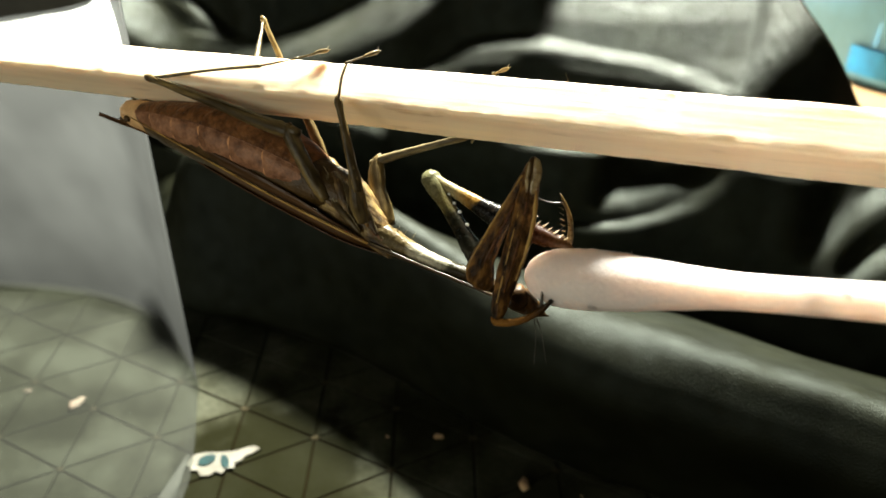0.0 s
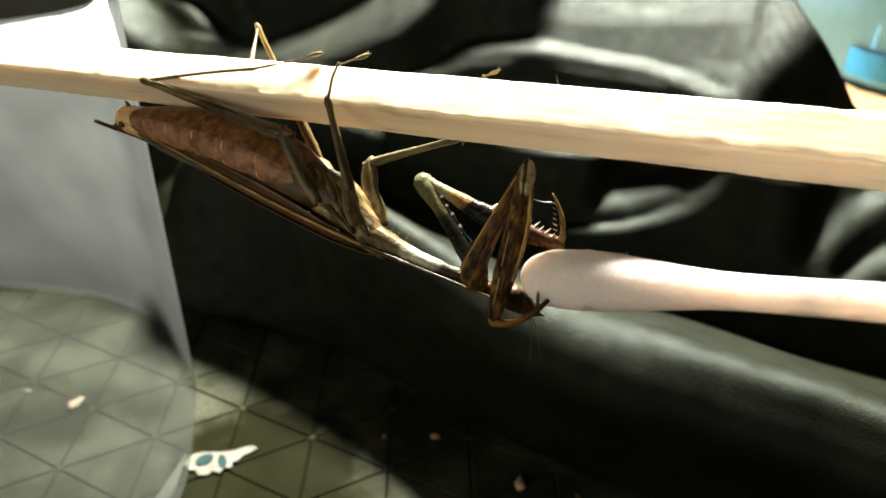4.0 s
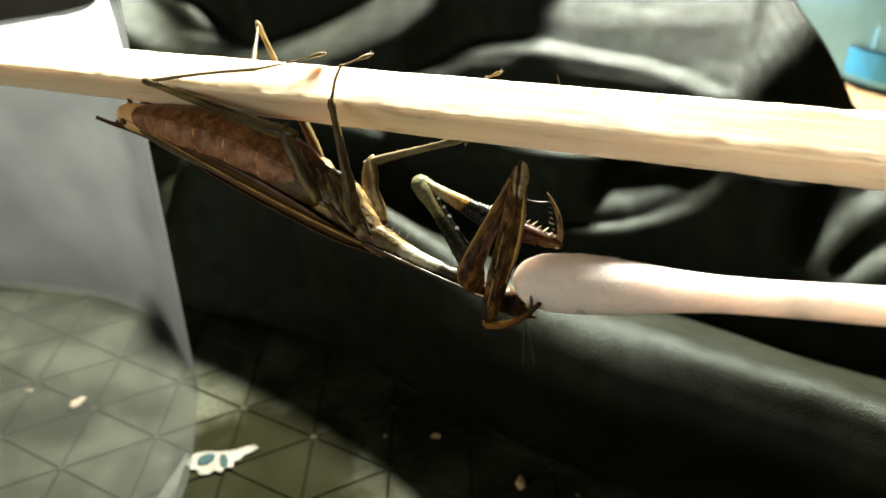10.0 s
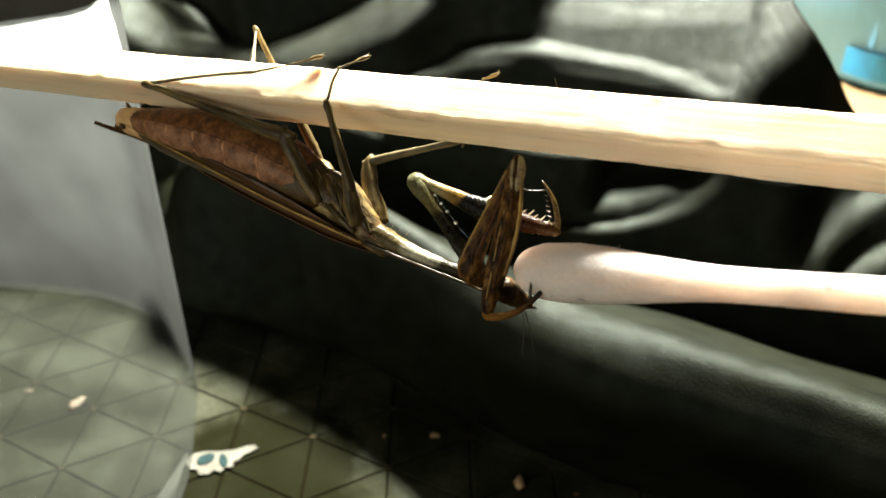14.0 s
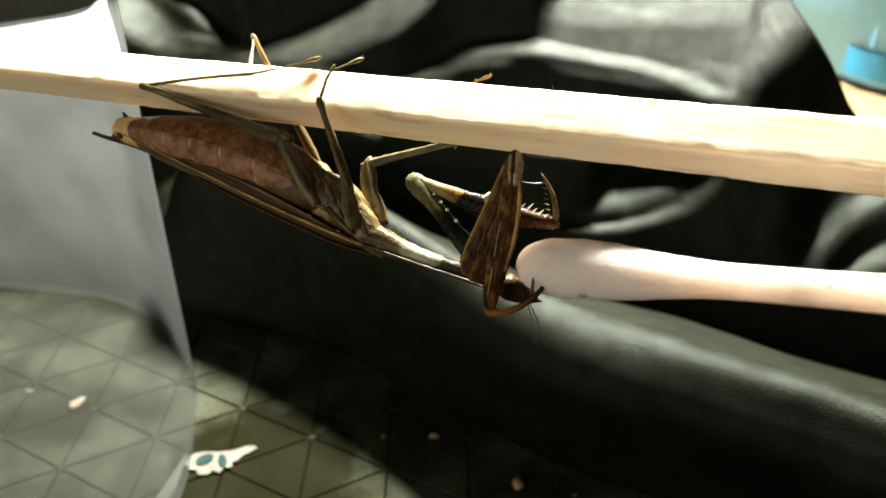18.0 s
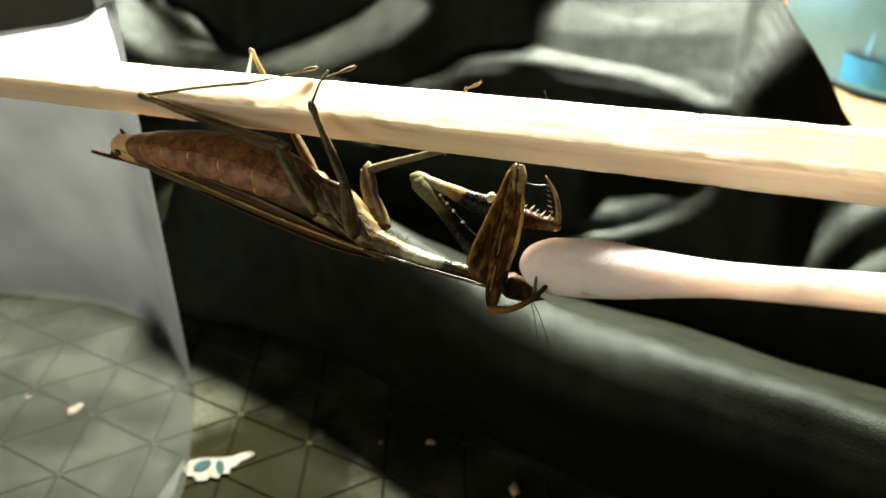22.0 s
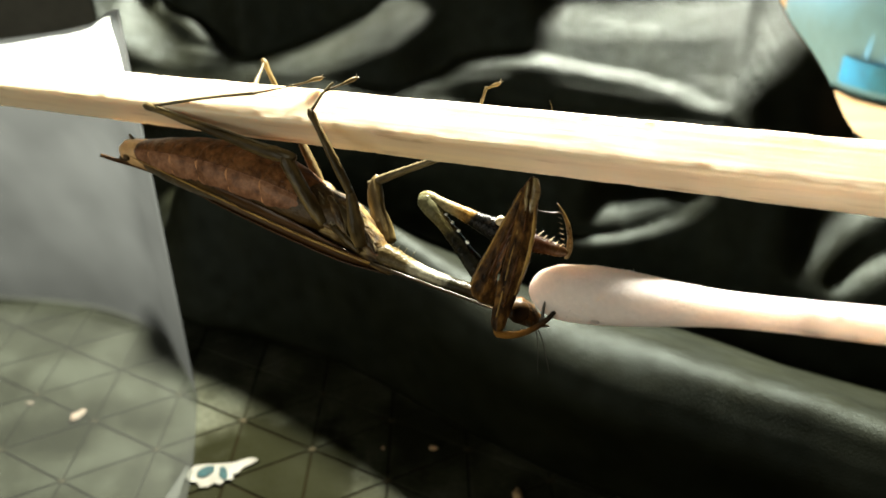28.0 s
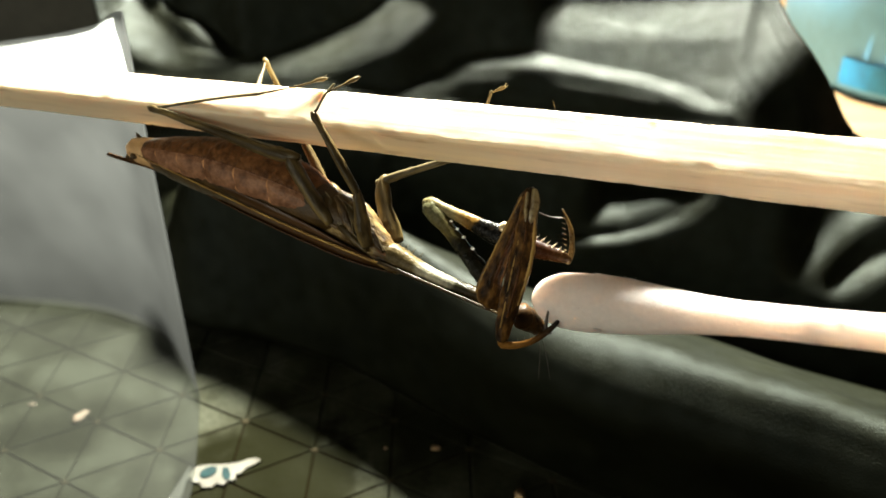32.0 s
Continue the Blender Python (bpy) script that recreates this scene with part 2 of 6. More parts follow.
EYE = material("dark_glossy_eye", (0.05, 0.026, 0.009), (0.018, 0.010, 0.004), scale=900, rough=0.35, bump=0.05, spec=0.12)
BEAD = material("white_spine_bead", (0.85, 0.85, 0.82), (0.75, 0.76, 0.72), scale=900, rough=0.3, bump=0.0)
SPINE = material("ivory_spine", (0.62, 0.52, 0.34), (0.40, 0.30, 0.16), scale=900, rough=0.3, bump=0.0)
DARK_HAIR = material("dark_hair", (0.02, 0.014, 0.008), (0.03, 0.02, 0.01), scale=900, rough=0.4, bump=0.0)
PRONOTUM = banded("cream_to_olive_pronotum", [(0.0, (0.10, 0.072, 0.030)), (0.0026, (0.14, 0.108, 0.052)), (0.0038, (0.45, 0.425, 0.315)),
                                              (0.0062, (0.38, 0.365, 0.27)), (0.0074, (0.018, 0.018, 0.008)), (0.0125, (0.05, 0.025, 0.008))], blotch=0.35)
FAR_FEMUR = banded("pale_and_black_foreleg", [(0.0, (0.15, 0.13, 0.06)), (0.003, (0.22, 0.18, 0.085)), (0.0047, (0.22, 0.12, 0.025)),
                                              (0.0056, (0.002, 0.002, 0.0014)), (0.0095, (0.002, 0.0015, 0.001)), (0.012, (0.022, 0.006, 0.002)), (0.0155, (0.035, 0.016, 0.005))], blotch=0.3)
FAR_COXA = banded("olive_and_black_coxa", [(0.0, (0.012, 0.011, 0.006)), (0.004, (0.002, 0.0022, 0.001)), (0.0060, (0.008, 0.0075, 0.003)),
                                           (0.0074, (0.085, 0.070, 0.025)), (0.0105, (0.10, 0.098, 0.052))], blotch=0.35)
NEAR_SHIN = banded("rust_to_black_shin", [(0.0, (0.26, 0.12, 0.025)), (0.002, (0.16, 0.07, 0.014)), (0.0036, (0.05, 0.024, 0.008)), (0.0048, (0.012, 0.009, 0.006)), (0.007, (0.010, 0.008, 0.006))], blotch=0.3)
GOLD = material("golden_brown_edge", (0.46, 0.28, 0.075), (0.17, 0.088, 0.022), scale=1300, rough=0.3, bump=0.35, stretch=(0.3, 1, 1), spec=0.18)
KNEE = material("olive_brown_knee", (0.34, 0.25, 0.11), (0.10, 0.062, 0.02), scale=1200, rough=0.22, bump=0.3, spec=0.5)
RUST_GROOVE = material("dark_rust_groove", (0.11, 0.042, 0.010), (0.03, 0.012, 0.003), scale=1300, rough=0.32, bump=0.3, spec=0.12)
AMBER = material("amber_hook", (0.17, 0.10, 0.026), (0.025, 0.014, 0.005), scale=700, rough=0.3, bump=0.3)
BLUE = material("pale_blue_plastic", (0.21, 0.47, 0.70), (0.15, 0.40, 0.62), scale=25, fine=200, rough=0.5, grit=0.2, spec=0.1)
BLUE_LABEL = material("bright_blue_label", (0.02, 0.28, 0.56), (0.03, 0.34, 0.62), scale=30, fine=300, rough=0.5)
WHITE_PLASTIC = material("white_plastic", (0.75, 0.82, 0.84), (0.62, 0.70, 0.74), scale=30, fine=300, rough=0.4)
STICKER = material("torn_white_label", (0.078, 0.072, 0.053), (0.050, 0.046, 0.033), scale=350, fine=1500, rough=0.7)
TEAL = material("teal_print", (0.0008, 0.013, 0.014), (0.0015, 0.020, 0.021), scale=600, rough=0.6, spec=0.1)
CRUMB = material("pale_crumb", (0.40, 0.27, 0.14), (0.26, 0.15, 0.07), scale=500, rough=0.8)
PALE_CRUMB = material("cream_crumb", (0.13, 0.098, 0.07), (0.09, 0.066, 0.046), scale=500, rough=0.8)


def film_material(name, clear, haze, low_clear, low_haze):
    """Milky film: clear and haze of its upright part, low_clear and low_haze of its foot on the mat."""
    m = bpy.data.materials.new(name)
    m.use_nodes = True
    n, l = m.node_tree.nodes, m.node_tree.links
    b = n["Principled BSDF"]
    b.inputs["Roughness"].default_value = 0.45
    b.inputs["Specular IOR Level"].default_value = 0.02
    co = n.new("ShaderNodeTexCoord")
    noise_big = n.new("ShaderNodeTexNoise")
    noise_big.inputs["Scale"].default_value = 45
    sep = n.new("ShaderNodeSeparateXYZ")
    l.new(co.outputs["Object"], sep.inputs[0])
    # brightness of foot and upright is put into separate milk tones
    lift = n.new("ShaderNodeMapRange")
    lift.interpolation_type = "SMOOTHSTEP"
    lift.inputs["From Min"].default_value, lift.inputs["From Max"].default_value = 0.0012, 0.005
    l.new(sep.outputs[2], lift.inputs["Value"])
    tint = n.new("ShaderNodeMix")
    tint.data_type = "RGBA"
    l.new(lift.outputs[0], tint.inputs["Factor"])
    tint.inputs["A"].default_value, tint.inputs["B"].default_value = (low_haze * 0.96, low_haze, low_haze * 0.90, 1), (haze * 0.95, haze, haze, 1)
    # brighter towards the top: light on the upright film put into its milk tone
    top_light = n.new("ShaderNodeMapRange")
    top_light.inputs["From Min"].default_value, top_light.inputs["From Max"].default_value = 0.008, 0.062
    top_light.inputs["To Min"].default_value, top_light.inputs["To Max"].default_value = 0.72, 1.75
    l.new(sep.outputs[2], top_light.inputs["Value"])
    lit_milk = n.new("ShaderNodeMix")
    lit_milk.data_type, lit_milk.blend_type = "RGBA", "MULTIPLY"
    lit_milk.inputs["Factor"].default_value = 1.0
    l.new(tint.outputs["Result"], lit_milk.inputs["A"])
    l.new(top_light.outputs[0], lit_milk.inputs["B"])
    cloud = n.new("ShaderNodeTexNoise")
    cloud.inputs["Scale"].default_value, cloud.inputs["Detail"].default_value = 28, 3.0
    l.new(co.outputs["Object"], cloud.inputs["Vector"])
    milk = n.new("ShaderNodeMapRange")
    milk.inputs["From Min"].default_value, milk.inputs["From Max"].default_value = 0.32, 0.68
    milk.inputs["To Min"].default_value, milk.inputs["To Max"].default_value = 0.62, 1.3
    l.new(cloud.outputs["Fac"], milk.inputs["Value"])
    cloudy = n.new("ShaderNodeMix")
    cloudy.data_type, cloudy.blend_type = "RGBA", "MULTIPLY"
    cloudy.inputs["Factor"].default_value = 1.0
    l.new(lit_milk.outputs["Result"], cloudy.inputs["A"])
    l.new(milk.outputs[0], cloudy.inputs["B"])
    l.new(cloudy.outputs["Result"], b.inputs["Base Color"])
    l.new(co.outputs["Object"], noise_big.inputs["Vector"])
    bp = n.new("ShaderNodeBump")
    bp.inputs["Strength"].default_value, bp.inputs["Distance"].default_value = 0.3, 0.002
    l.new(noise_big.outputs["Fac"], bp.inputs["Height"])
    l.new(bp.outputs[0], b.inputs["Normal"])
    thru = n.new("ShaderNodeBsdfTransparent")
    thru.inputs[0].default_value = (0.93, 0.96, 0.95, 1)
    glow = n.new("ShaderNodeBsdfTranslucent")
    l.new(cloudy.outputs["Result"], glow.inputs[0])
    a = n.new("ShaderNodeMixShader")
    a.inputs[0].default_value = 0.6
    l.new(b.outputs[0], a.inputs[1])
    l.new(glow.outputs[0], a.inputs[2])
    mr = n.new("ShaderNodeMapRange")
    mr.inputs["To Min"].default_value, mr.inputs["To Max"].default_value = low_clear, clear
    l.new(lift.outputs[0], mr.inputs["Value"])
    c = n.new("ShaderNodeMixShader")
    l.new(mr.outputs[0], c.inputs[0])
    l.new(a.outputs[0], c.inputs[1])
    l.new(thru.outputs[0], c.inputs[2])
    l.new(c.outputs[0], n["Material Output"].inputs[0])
    return m


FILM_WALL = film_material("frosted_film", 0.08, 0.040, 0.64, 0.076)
# curling front corner, its brighter look put into a whiter film
FILM_CORNER = film_material("bright_curl_film", 0.55, 0.14, 0.55, 0.14)
# the lamp's blown-out light on the film's top is put into this white
FILM_FOLD = film_material("lit_white_folded_film", 0.05, 0.33, 0.05, 0.33)


# ---- building helpers ----
def mesh_from(name, verts, faces, mat, smooth=True):
    me = bpy.data.meshes.new(name)
    me.from_pydata([tuple(c * MM for c in v) for v in verts], [], faces)
    me.materials.append(mat)
    if smooth:
        me.polygons.foreach_set("use_smooth", [True] * len(me.polygons))
    me.validate()
    me.update()
    return me


def part(name, mesh, parent, label=""):
    ob = new(name, mesh)
    ob.parent = parent
    return tagged(ob, label)


def grid_faces(rows, cols, wrap=False):
    out = []
    for i in range(rows - 1):
        for j in range(cols if wrap else cols - 1):
            k = (j + 1) % cols
            out.append((i * cols + j, i * cols + k, (i + 1) * cols + k, (i + 1) * cols + j))
    return out


def spread(stops, count):
    """The stops, tuples whose first number grows, sampled smoothly."""
    keys = np.array([s[0] for s in stops], float)
    at = np.linspace(keys[0], keys[-1], count)
    cols = [at]
    for k in range(1, len(stops[0])):
        v = np.array([s[k] for s in stops], float)
        slope = np.gradient(v, keys)
        i = np.clip(np.searchsorted(keys, at) - 1, 0, len(keys) - 2)
        h = keys[i + 1] - keys[i]
        u = (at - keys[i]) / h
        cols.append((2 * u**3 - 3 * u**2 + 1) * v[i] + (u**3 - 2 * u**2 + u) * h * slope[i]
                    + (-2 * u**3 + 3 * u**2) * v[i + 1] + (u**3 - u**2) * h * slope[i + 1])
    return np.stack(cols, 1)


def limb(name, stops, mat, sides=12, count=24, rough=0.04, seed=0.0, keel=0.0):
    """A rounded limb along x: stops of (x, z of the middle, half height, half depth), in millimetres, closed at both ends."""
    verts, faces = [], []
    rows = spread(stops, count)
    for x, zc, rz, ry in rows:
        rz, ry = max(rz, 0.02), max(ry, 0.02)
        for j in range(sides):
            a = 2 * math.pi * j / sides
            k = 1 + rough * noise.noise((x * 1.7 + seed, math.cos(a) * 2, math.sin(a) * 2 + seed)) * 2
            z = math.sin(a)
            if keel and z > 0:
                z = z ** (1 / (1 + keel))
            verts.append((x, ry * k * math.cos(a), zc + rz * k * z))
    faces = grid_faces(count, sides, True)
    n = len(verts)
    verts.append((rows[0][0] - rows[0][2] * 0.4, 0, rows[0][1]))
    verts.append((rows[-1][0] + rows[-1][2] * 0.4, 0, rows[-1][1]))
    for j in range(sides):
        k = (j + 1) % sides
        faces.append((n, k, j))
        faces.append((n + 1, (count - 1) * sides + j, (count - 1) * sides + k))
    return mesh_from(name, verts, faces, mat)


def spike(name, length, width, mat, bend=0.0):
    return limb(name, [(0, 0, width, width), (length * 0.5, bend * 0.4, width * 0.65, width * 0.65), (length, bend, width * 0.08, width * 0.08)], mat, 6, 5, 0)


def lump(name, size, mat, seed, rough=0.3, rows=7, cols=9, flat=False):
    verts, faces = [], []
    for i in range(rows):
        u = math.pi * i / (rows - 1)
        for j in range(cols):
            a = 2 * math.pi * j / cols
            d = Vector((math.sin(u) * math.cos(a), math.sin(u) * math.sin(a), math.cos(u)))
            k = 1 + rough * noise.noise(d * 1.6 + Vector((seed, seed * 0.7, 0)))
            verts.append((d.x * k * size[0], d.y * k * size[1], d.z * k * size[2] + (size[2] if flat else 0)))
    return mesh_from(name, verts, grid_faces(rows, cols, True), mat)


def slab(name, x0, x1, y0, y1, z0, z1, mat, bevel=0.0):
    bm = bmesh.new()
    bmesh.ops.create_cube(bm, size=1)
    for v in bm.verts:
        v.co = Vector(((x0 + x1) / 2 + v.co.x * (x1 - x0), (y0 + y1) / 2 + v.co.y * (y1 - y0), (z0 + z1) / 2 + v.co.z * (z1 - z0))) * MM
    if bevel:
        bmesh.ops.bevel(bm, geom=bm.edges[:], offset=bevel * MM, segments=2, affect="EDGES")
    me = bpy.data.meshes.new(name)
    bm.to_mesh(me)
    bm.free()
    me.materials.append(mat)
    return me


# The stick and the mantis are placed to fit the camera's view, in a frame that leans with it: a to the right, b up
# along the lean, d into the depth; its zero lies on the stick.
LEAN = radians(32)
RIGHT, UP, DEEP = Vector((1, 0, 0)), Vector((0, math.sin(LEAN), math.cos(LEAN))), Vector((0, math.cos(LEAN), -math.sin(LEAN)))
ZERO = Vector((0, 0, 100)) + 71 * DEEP


def at(a, b, d):
    """A place of the leaning frame, in metres of the world."""
    return (ZERO + a * RIGHT + b * UP + d * DEEP) * MM


def bone(p, q):
    """A pose at p whose x axis points to q and whose y axis points into the depth."""
    x = (q - p).normalized()
    y = (DEEP - DEEP.dot(x) * x).normalized()
    z = x.cross(y)
    return Matrix.Translation(p) @ Matrix((x, y, z)).transposed().to_4x4()


# ---- the setting: table, mat, unseen walls round the place ----
tagged(new("table_top", slab("table_top", -900, 900, -500, 900, -40, -2.5, TABLE)), "light brown wooden table top under the mat", "table", kind="structure")
for name, box in (("wall_north", (-1500, 1500, 1500, 1600, -800, 1700)), ("wall_south", (-1500, 1500, -1600, -1500, -800, 1700)),
                  ("wall_east", (1500, 1600, -1500, 1500, -800, 1700)), ("wall_west", (-1600, -1500, -1500, 1500, -800, 1700))):
    tagged(new(name, slab(name, *box, WALLS)), "unseen plain grey room wall", "wall", kind="structure")
tagged(new("ceiling", slab("ceiling", -1600, 1600, -1600, 1600, 1700, 1800, WALLS)), "unseen plain grey room ceiling", "ceiling", kind="structure")
tagged(new("floor", slab("floor", -1600, 1600, -1600, 1600, -850, -800, WALLS)), "unseen plain grey room floor", "floor", kind="structure")
mat = tagged(new("floor_mat", slab("floor_mat", -230, 190, -480, 225, -2.4, -0.20, GROOVE)), "grey-green rubber mat with embossed triangles and grooves", "mat", kind="structure")


# ---- black vinyl sheet: a roll in front, a deep fold, a heap behind ----
def curve(xs, ys):
    return lambda x: float(np.interp(x, xs, ys))


def eased(points):
    """A smooth curve through (x, y) points."""
    rows = spread(points, 400)
    return lambda x: float(np.interp(x, rows[:, 0], rows[:, 1]))


crest_y = eased([(-150, 190), (-90, 175), (-66, 156), (-54, 147), (-42, 142), (-30, 134.5), (-18, 125.5), (-9, 117), (8, 100.5), (22, 90), (36, 82.5), (50, 75), (64, 66), (90, 54), (130, 44)])
crest_z = eased([(-150, 10), (-66, 12), (-61, 17), (-57, 26), (-53, 32), (-47, 34.5), (-30, 35), (-18, 34.2), (-9, 32.5), (22, 31), (64, 31), (130, 30)])
valley_y = eased([(-150, 210), (-90, 192), (-54, 168), (-30, 161), (-9, 151), (8, 142), (22, 132), (36, 126), (50, 120), (64, 111), (90, 99), (130, 88)])
valley_z = eased([(-150, 8), (-54, 20), (-30, 21), (-9, 13), (8, 10), (22, 9), (50, 8), (90, 7), (130, 6)])
# Folds of the heap, fitted to bright and dark bands in the camera's view: the line on which each runs across and up its
# face (x, height), its half width, and how flat it lies (1: a level shelf, which looks bright).
LEFT_FOLDS = (
    ([(-65.6, 57.6), (-62.3, 53.5), (-59.2, 50.4)], 5.5, 0.75),
    ([(-57.5, 59.4), (-51.1, 55.3), (-45.2, 50.4)], 1.5, 0.95),
    ([(-59.1, 51.2), (-45.2, 49.9)], 1.2, 0.8),
    ([(-59.6, 48.7), (-35.1, 47.4)], 1.5, 0.4),
    ([(-64, 40), (-48, 44), (-35, 47.9), (-27.4, 50.3), (-21.2, 52.5), (-16.2, 54.6), (-11.3, 57.2), (-7.4, 60.2)], 2.4, 1),
    ([(-32.7, 46.2), (-22.6, 48.9), (-12.6, 53.2), (-4.3, 59.7)], 2.3, 0.65),
    ([(-22.2, 55.3), (-12.4, 59.4)], 1.5, 0.3),
)
LIP_FOLDS = (
    ([(-10, 40), (-2, 42.8), (2.7, 45.2), (5.4, 47.7), (11.8, 48.6), (20.4, 48.9)], 1.8, 0.85),
    ([(20.4, 48.9), (26.7, 47.6), (36.8, 45.7), (45.7, 43.9), (55, 41), (61.9, 37.6)], 1.6, 0.85),
    ([(5.7, 45.2), (14.4, 45.7)], 1.5, 0.35),
    ([(27, 43.5), (39.8, 41.5), (50.1, 39.6)], 1.7, 0.25),
)
PLATEAU_FOLDS = (
    ([(27.1, 56.5), (43.9, 56.5), (66.6, 57.1)], 5.4, 0.48),
    ([(26.4, 50.4), (45, 49.2), (58.8, 47.3), (67.1, 49.2)], 6.2, 0.34),
    ([(33, 57.4), (47.7, 55.3)], 1.4, 0.6),
    ([(57, 43.5), (64.7, 42.8)], 2.9, 0.42),
    ([(76.9, 56.2), (73.7, 52.3), (70.1, 46.7), (65.6, 38.3)], 1.7, 0.75),
)
TONGUE_FOLDS = (
    ([(43.5, 11.3), (50, 14), (58.4, 17)], 3.6, 0.8),
    ([(37.6, 8.2), (41.1, 14), (45, 18.8), (47.6, 21.5)], 1.2, 1.0),
    ([(30.4, 3.3), (36.1, 2.7), (44.5, 3.2), (52.7, 5.1), (59.1, 8.5), (63, 13.6), (63.8, 20.7)], 1.2, 1.0),
    ([(-11.6, 9.3), (-2, 6.1), (9.3, 2.9)], 2.7, 0.5),
    ([(9.3, 3.7), (23.5, 1.7), (33.3, 2.4)], 1.1, 0.35),
)
SKIRT_FOLDS = (
    ([(90.9, -6.7), (97, 1.7), (103.1, 9.8), (111.2, 14.7)], 2.2, 0.9),
    ([(103.4, -12.5), (108.9, -7.4), (116.9, -3)], 2.3, 0.9),
    ([(76.9, -0.4), (83, 4), (85.9, 6.9)], 1.5, 0.25),
    ([(91.7, 0.4), (96.6, 8.5)], 3.2, 0.4),
)
# where the heap ends, taken from its outline in the camera's view
heap_end = curve([-74.8, 66.0, 73.0, 76.2, 80.8, 84.4, 88.2, 91.6, 95.6, 101.8, 120.6], [72, 70, 59.5, 55.5, 51, 46.7, 41.5, 36.2, 31.5, 28, 26.5])


def line_distance(x, z, line):
    """How far the places (x, z), two arrays, lie from a line of points."""
    best = np.full(np.shape(x), 1e9)
    for (x0, z0), (x1, z1) in zip(line, line[1:]):
        dx, dz = x1 - x0, z1 - z0
        u = np.clip(((x - x0) * dx + (z - z0) * dz) / (dx * dx + dz * dz), 0, 1)
        best = np.minimum(best, np.hypot(x - x0 - u * dx, z - z0 - u * dz))
    return best


def flatness(x, z):
    """How level the heap lies at the places (x, z) of its face, from 0 for a cliff to 1 for a shelf; what looks bright
    from the camera is level, what looks dark is steep.
    """
    flat = 0.07 + 0.7 * np.clip((z - 27 + 0.115 * x) / 3, 0, 1) * np.clip((42 - 0.1 * x - z) / 3, 0, 1) * np.clip((72 - x) / 8, 0, 1) + 0.6 * np.clip((z - 63.5) / 2, 0, 1)
    for line, half, level in LEFT_FOLDS + LIP_FOLDS + PLATEAU_FOLDS + TONGUE_FOLDS + SKIRT_FOLDS:
        d = line_distance(x, z, line) / half
        flat = np.maximum(flat, level / (1 + d**4))
    return flat


FACE = 165.0


def build_sheet():
    """A roll in front, whose back runs down into a valley, and a heap that climbs out of it, steep and level by turns,
    stepped along the camera's sight lines.
    """
    xs = np.linspace(-84, 128, 250)
    fronts, starts = [], []
    for x in xs:
        cy, cz, vy, vz = crest_y(x), crest_z(x), valley_y(x), valley_z(x)
        foot_y = cy - 12 + 12 * min(1, max(0, (x + 50) / 60)) + 3 * min(1, max(0, (x - 10) / 40))
        full = math.exp(-(((x - 18) / 15) ** 2))
        front = [(0, foot_y, 0.3), (1, foot_y - 1.5, 3), (2, 0.5 * (foot_y + cy) - 4, cz * 0.42), (3, cy - 6.0 - 2 * full, cz * 0.74), (4, cy - 3.0 - 2.4 * full, cz * (0.925 + 0.01 * full)), (5, cy + 1.5, cz),
                 (6, cy + 0.28 * (vy - cy), cz - 0.24 * (cz - vz)), (7, cy + 0.62 * (vy - cy), cz - 0.60 * (cz - vz)), (8, vy - 4, vz + 1.8), (9, vy, vz)]
        fronts.append([(x, y, z) for k, y, z in spread(front, 90)])
        starts.append((x / vy, vy, (100 - vz) / vy))
    bearing, y, fall = (np.array(c) for c in zip(*starts))
    last = (100 - np.array([heap_end(b * FACE) for b in bearing])) / FACE
    last = np.minimum(last, fall - 0.004)
    steps = 190
    rows = [(y.copy(), fall.copy())]
    step = (fall - last) / steps
    for k in range(steps):
        flat = flatness(bearing * FACE, 100 - fall * FACE)
        away = 1 - flat
        tilt = np.radians(15 + 36 * away + 24 * away**3)
        y = y + y * step / (np.sin(tilt) + fall * np.cos(tilt)) * np.cos(tilt)
        fall = fall - step
        hang = 100 - fall * FACE
        calm = 0.45 * np.clip((hang - 25 + 0.1 * bearing * FACE) / 4, 0, 1) * np.clip((43 - 0.1 * bearing * FACE - hang) / 4, 0, 1) + 0.006
        y = y + calm * (np.convolve(np.pad(y, 32, mode="edge"), np.hanning(65) / np.hanning(65).sum(), mode="valid") - y)
        rows.append((y.copy(), fall.copy()))
    deep = np.array([r[0] for r in rows])
    for k in range(5):
        side = np.pad(deep, ((0, 0), (1, 1)), mode="edge")
        deep = 0.25 * side[:, :-2] + 0.5 * side[:, 1:-1] + 0.25 * side[:, 2:]
    verts = []
    for i, x in enumerate(xs):
        column = list(fronts[i])
        for k in range(1, steps + 1):
            d = float(deep[k, i])
            column.append((float(bearing[i]) * d, d, 100 - float(rows[k][1][i]) * d))
        tx, ty, tz = column[-1]
        column += [(tx * (1 + 1.5 * g / ty), ty + 1.5 * g, max(0.3, tz - 0.9 * g - 0.3 * g * g)) for g in range(1, 7)]
        column += [(tx * (1 + 12 / ty), ty + 12, max(0.3, tz * 0.4)), (tx * (1 + 16 / ty), ty + 16, 0.3)]
        for vx, vy, vz in column:
            wob = noise.noise((vx * 0.035, vy * 0.035, vz * 0.035)) * 1.0 + noise.noise((vx * 0.1, vy * 0.1, vz * 0.1 + 7)) * 0.35
            edge = min(1.0, vz / 6)
            verts.append((vx, vy + wob * edge * 0.5, vz + wob * edge * 0.4))
    count = len(verts) // len(xs)
    ob = new("vinyl_sheet", mesh_from("sheet", verts, grid_faces(len(xs), count), VINYL))
    mod = ob.modifiers.new("thickness", "SOLIDIFY")
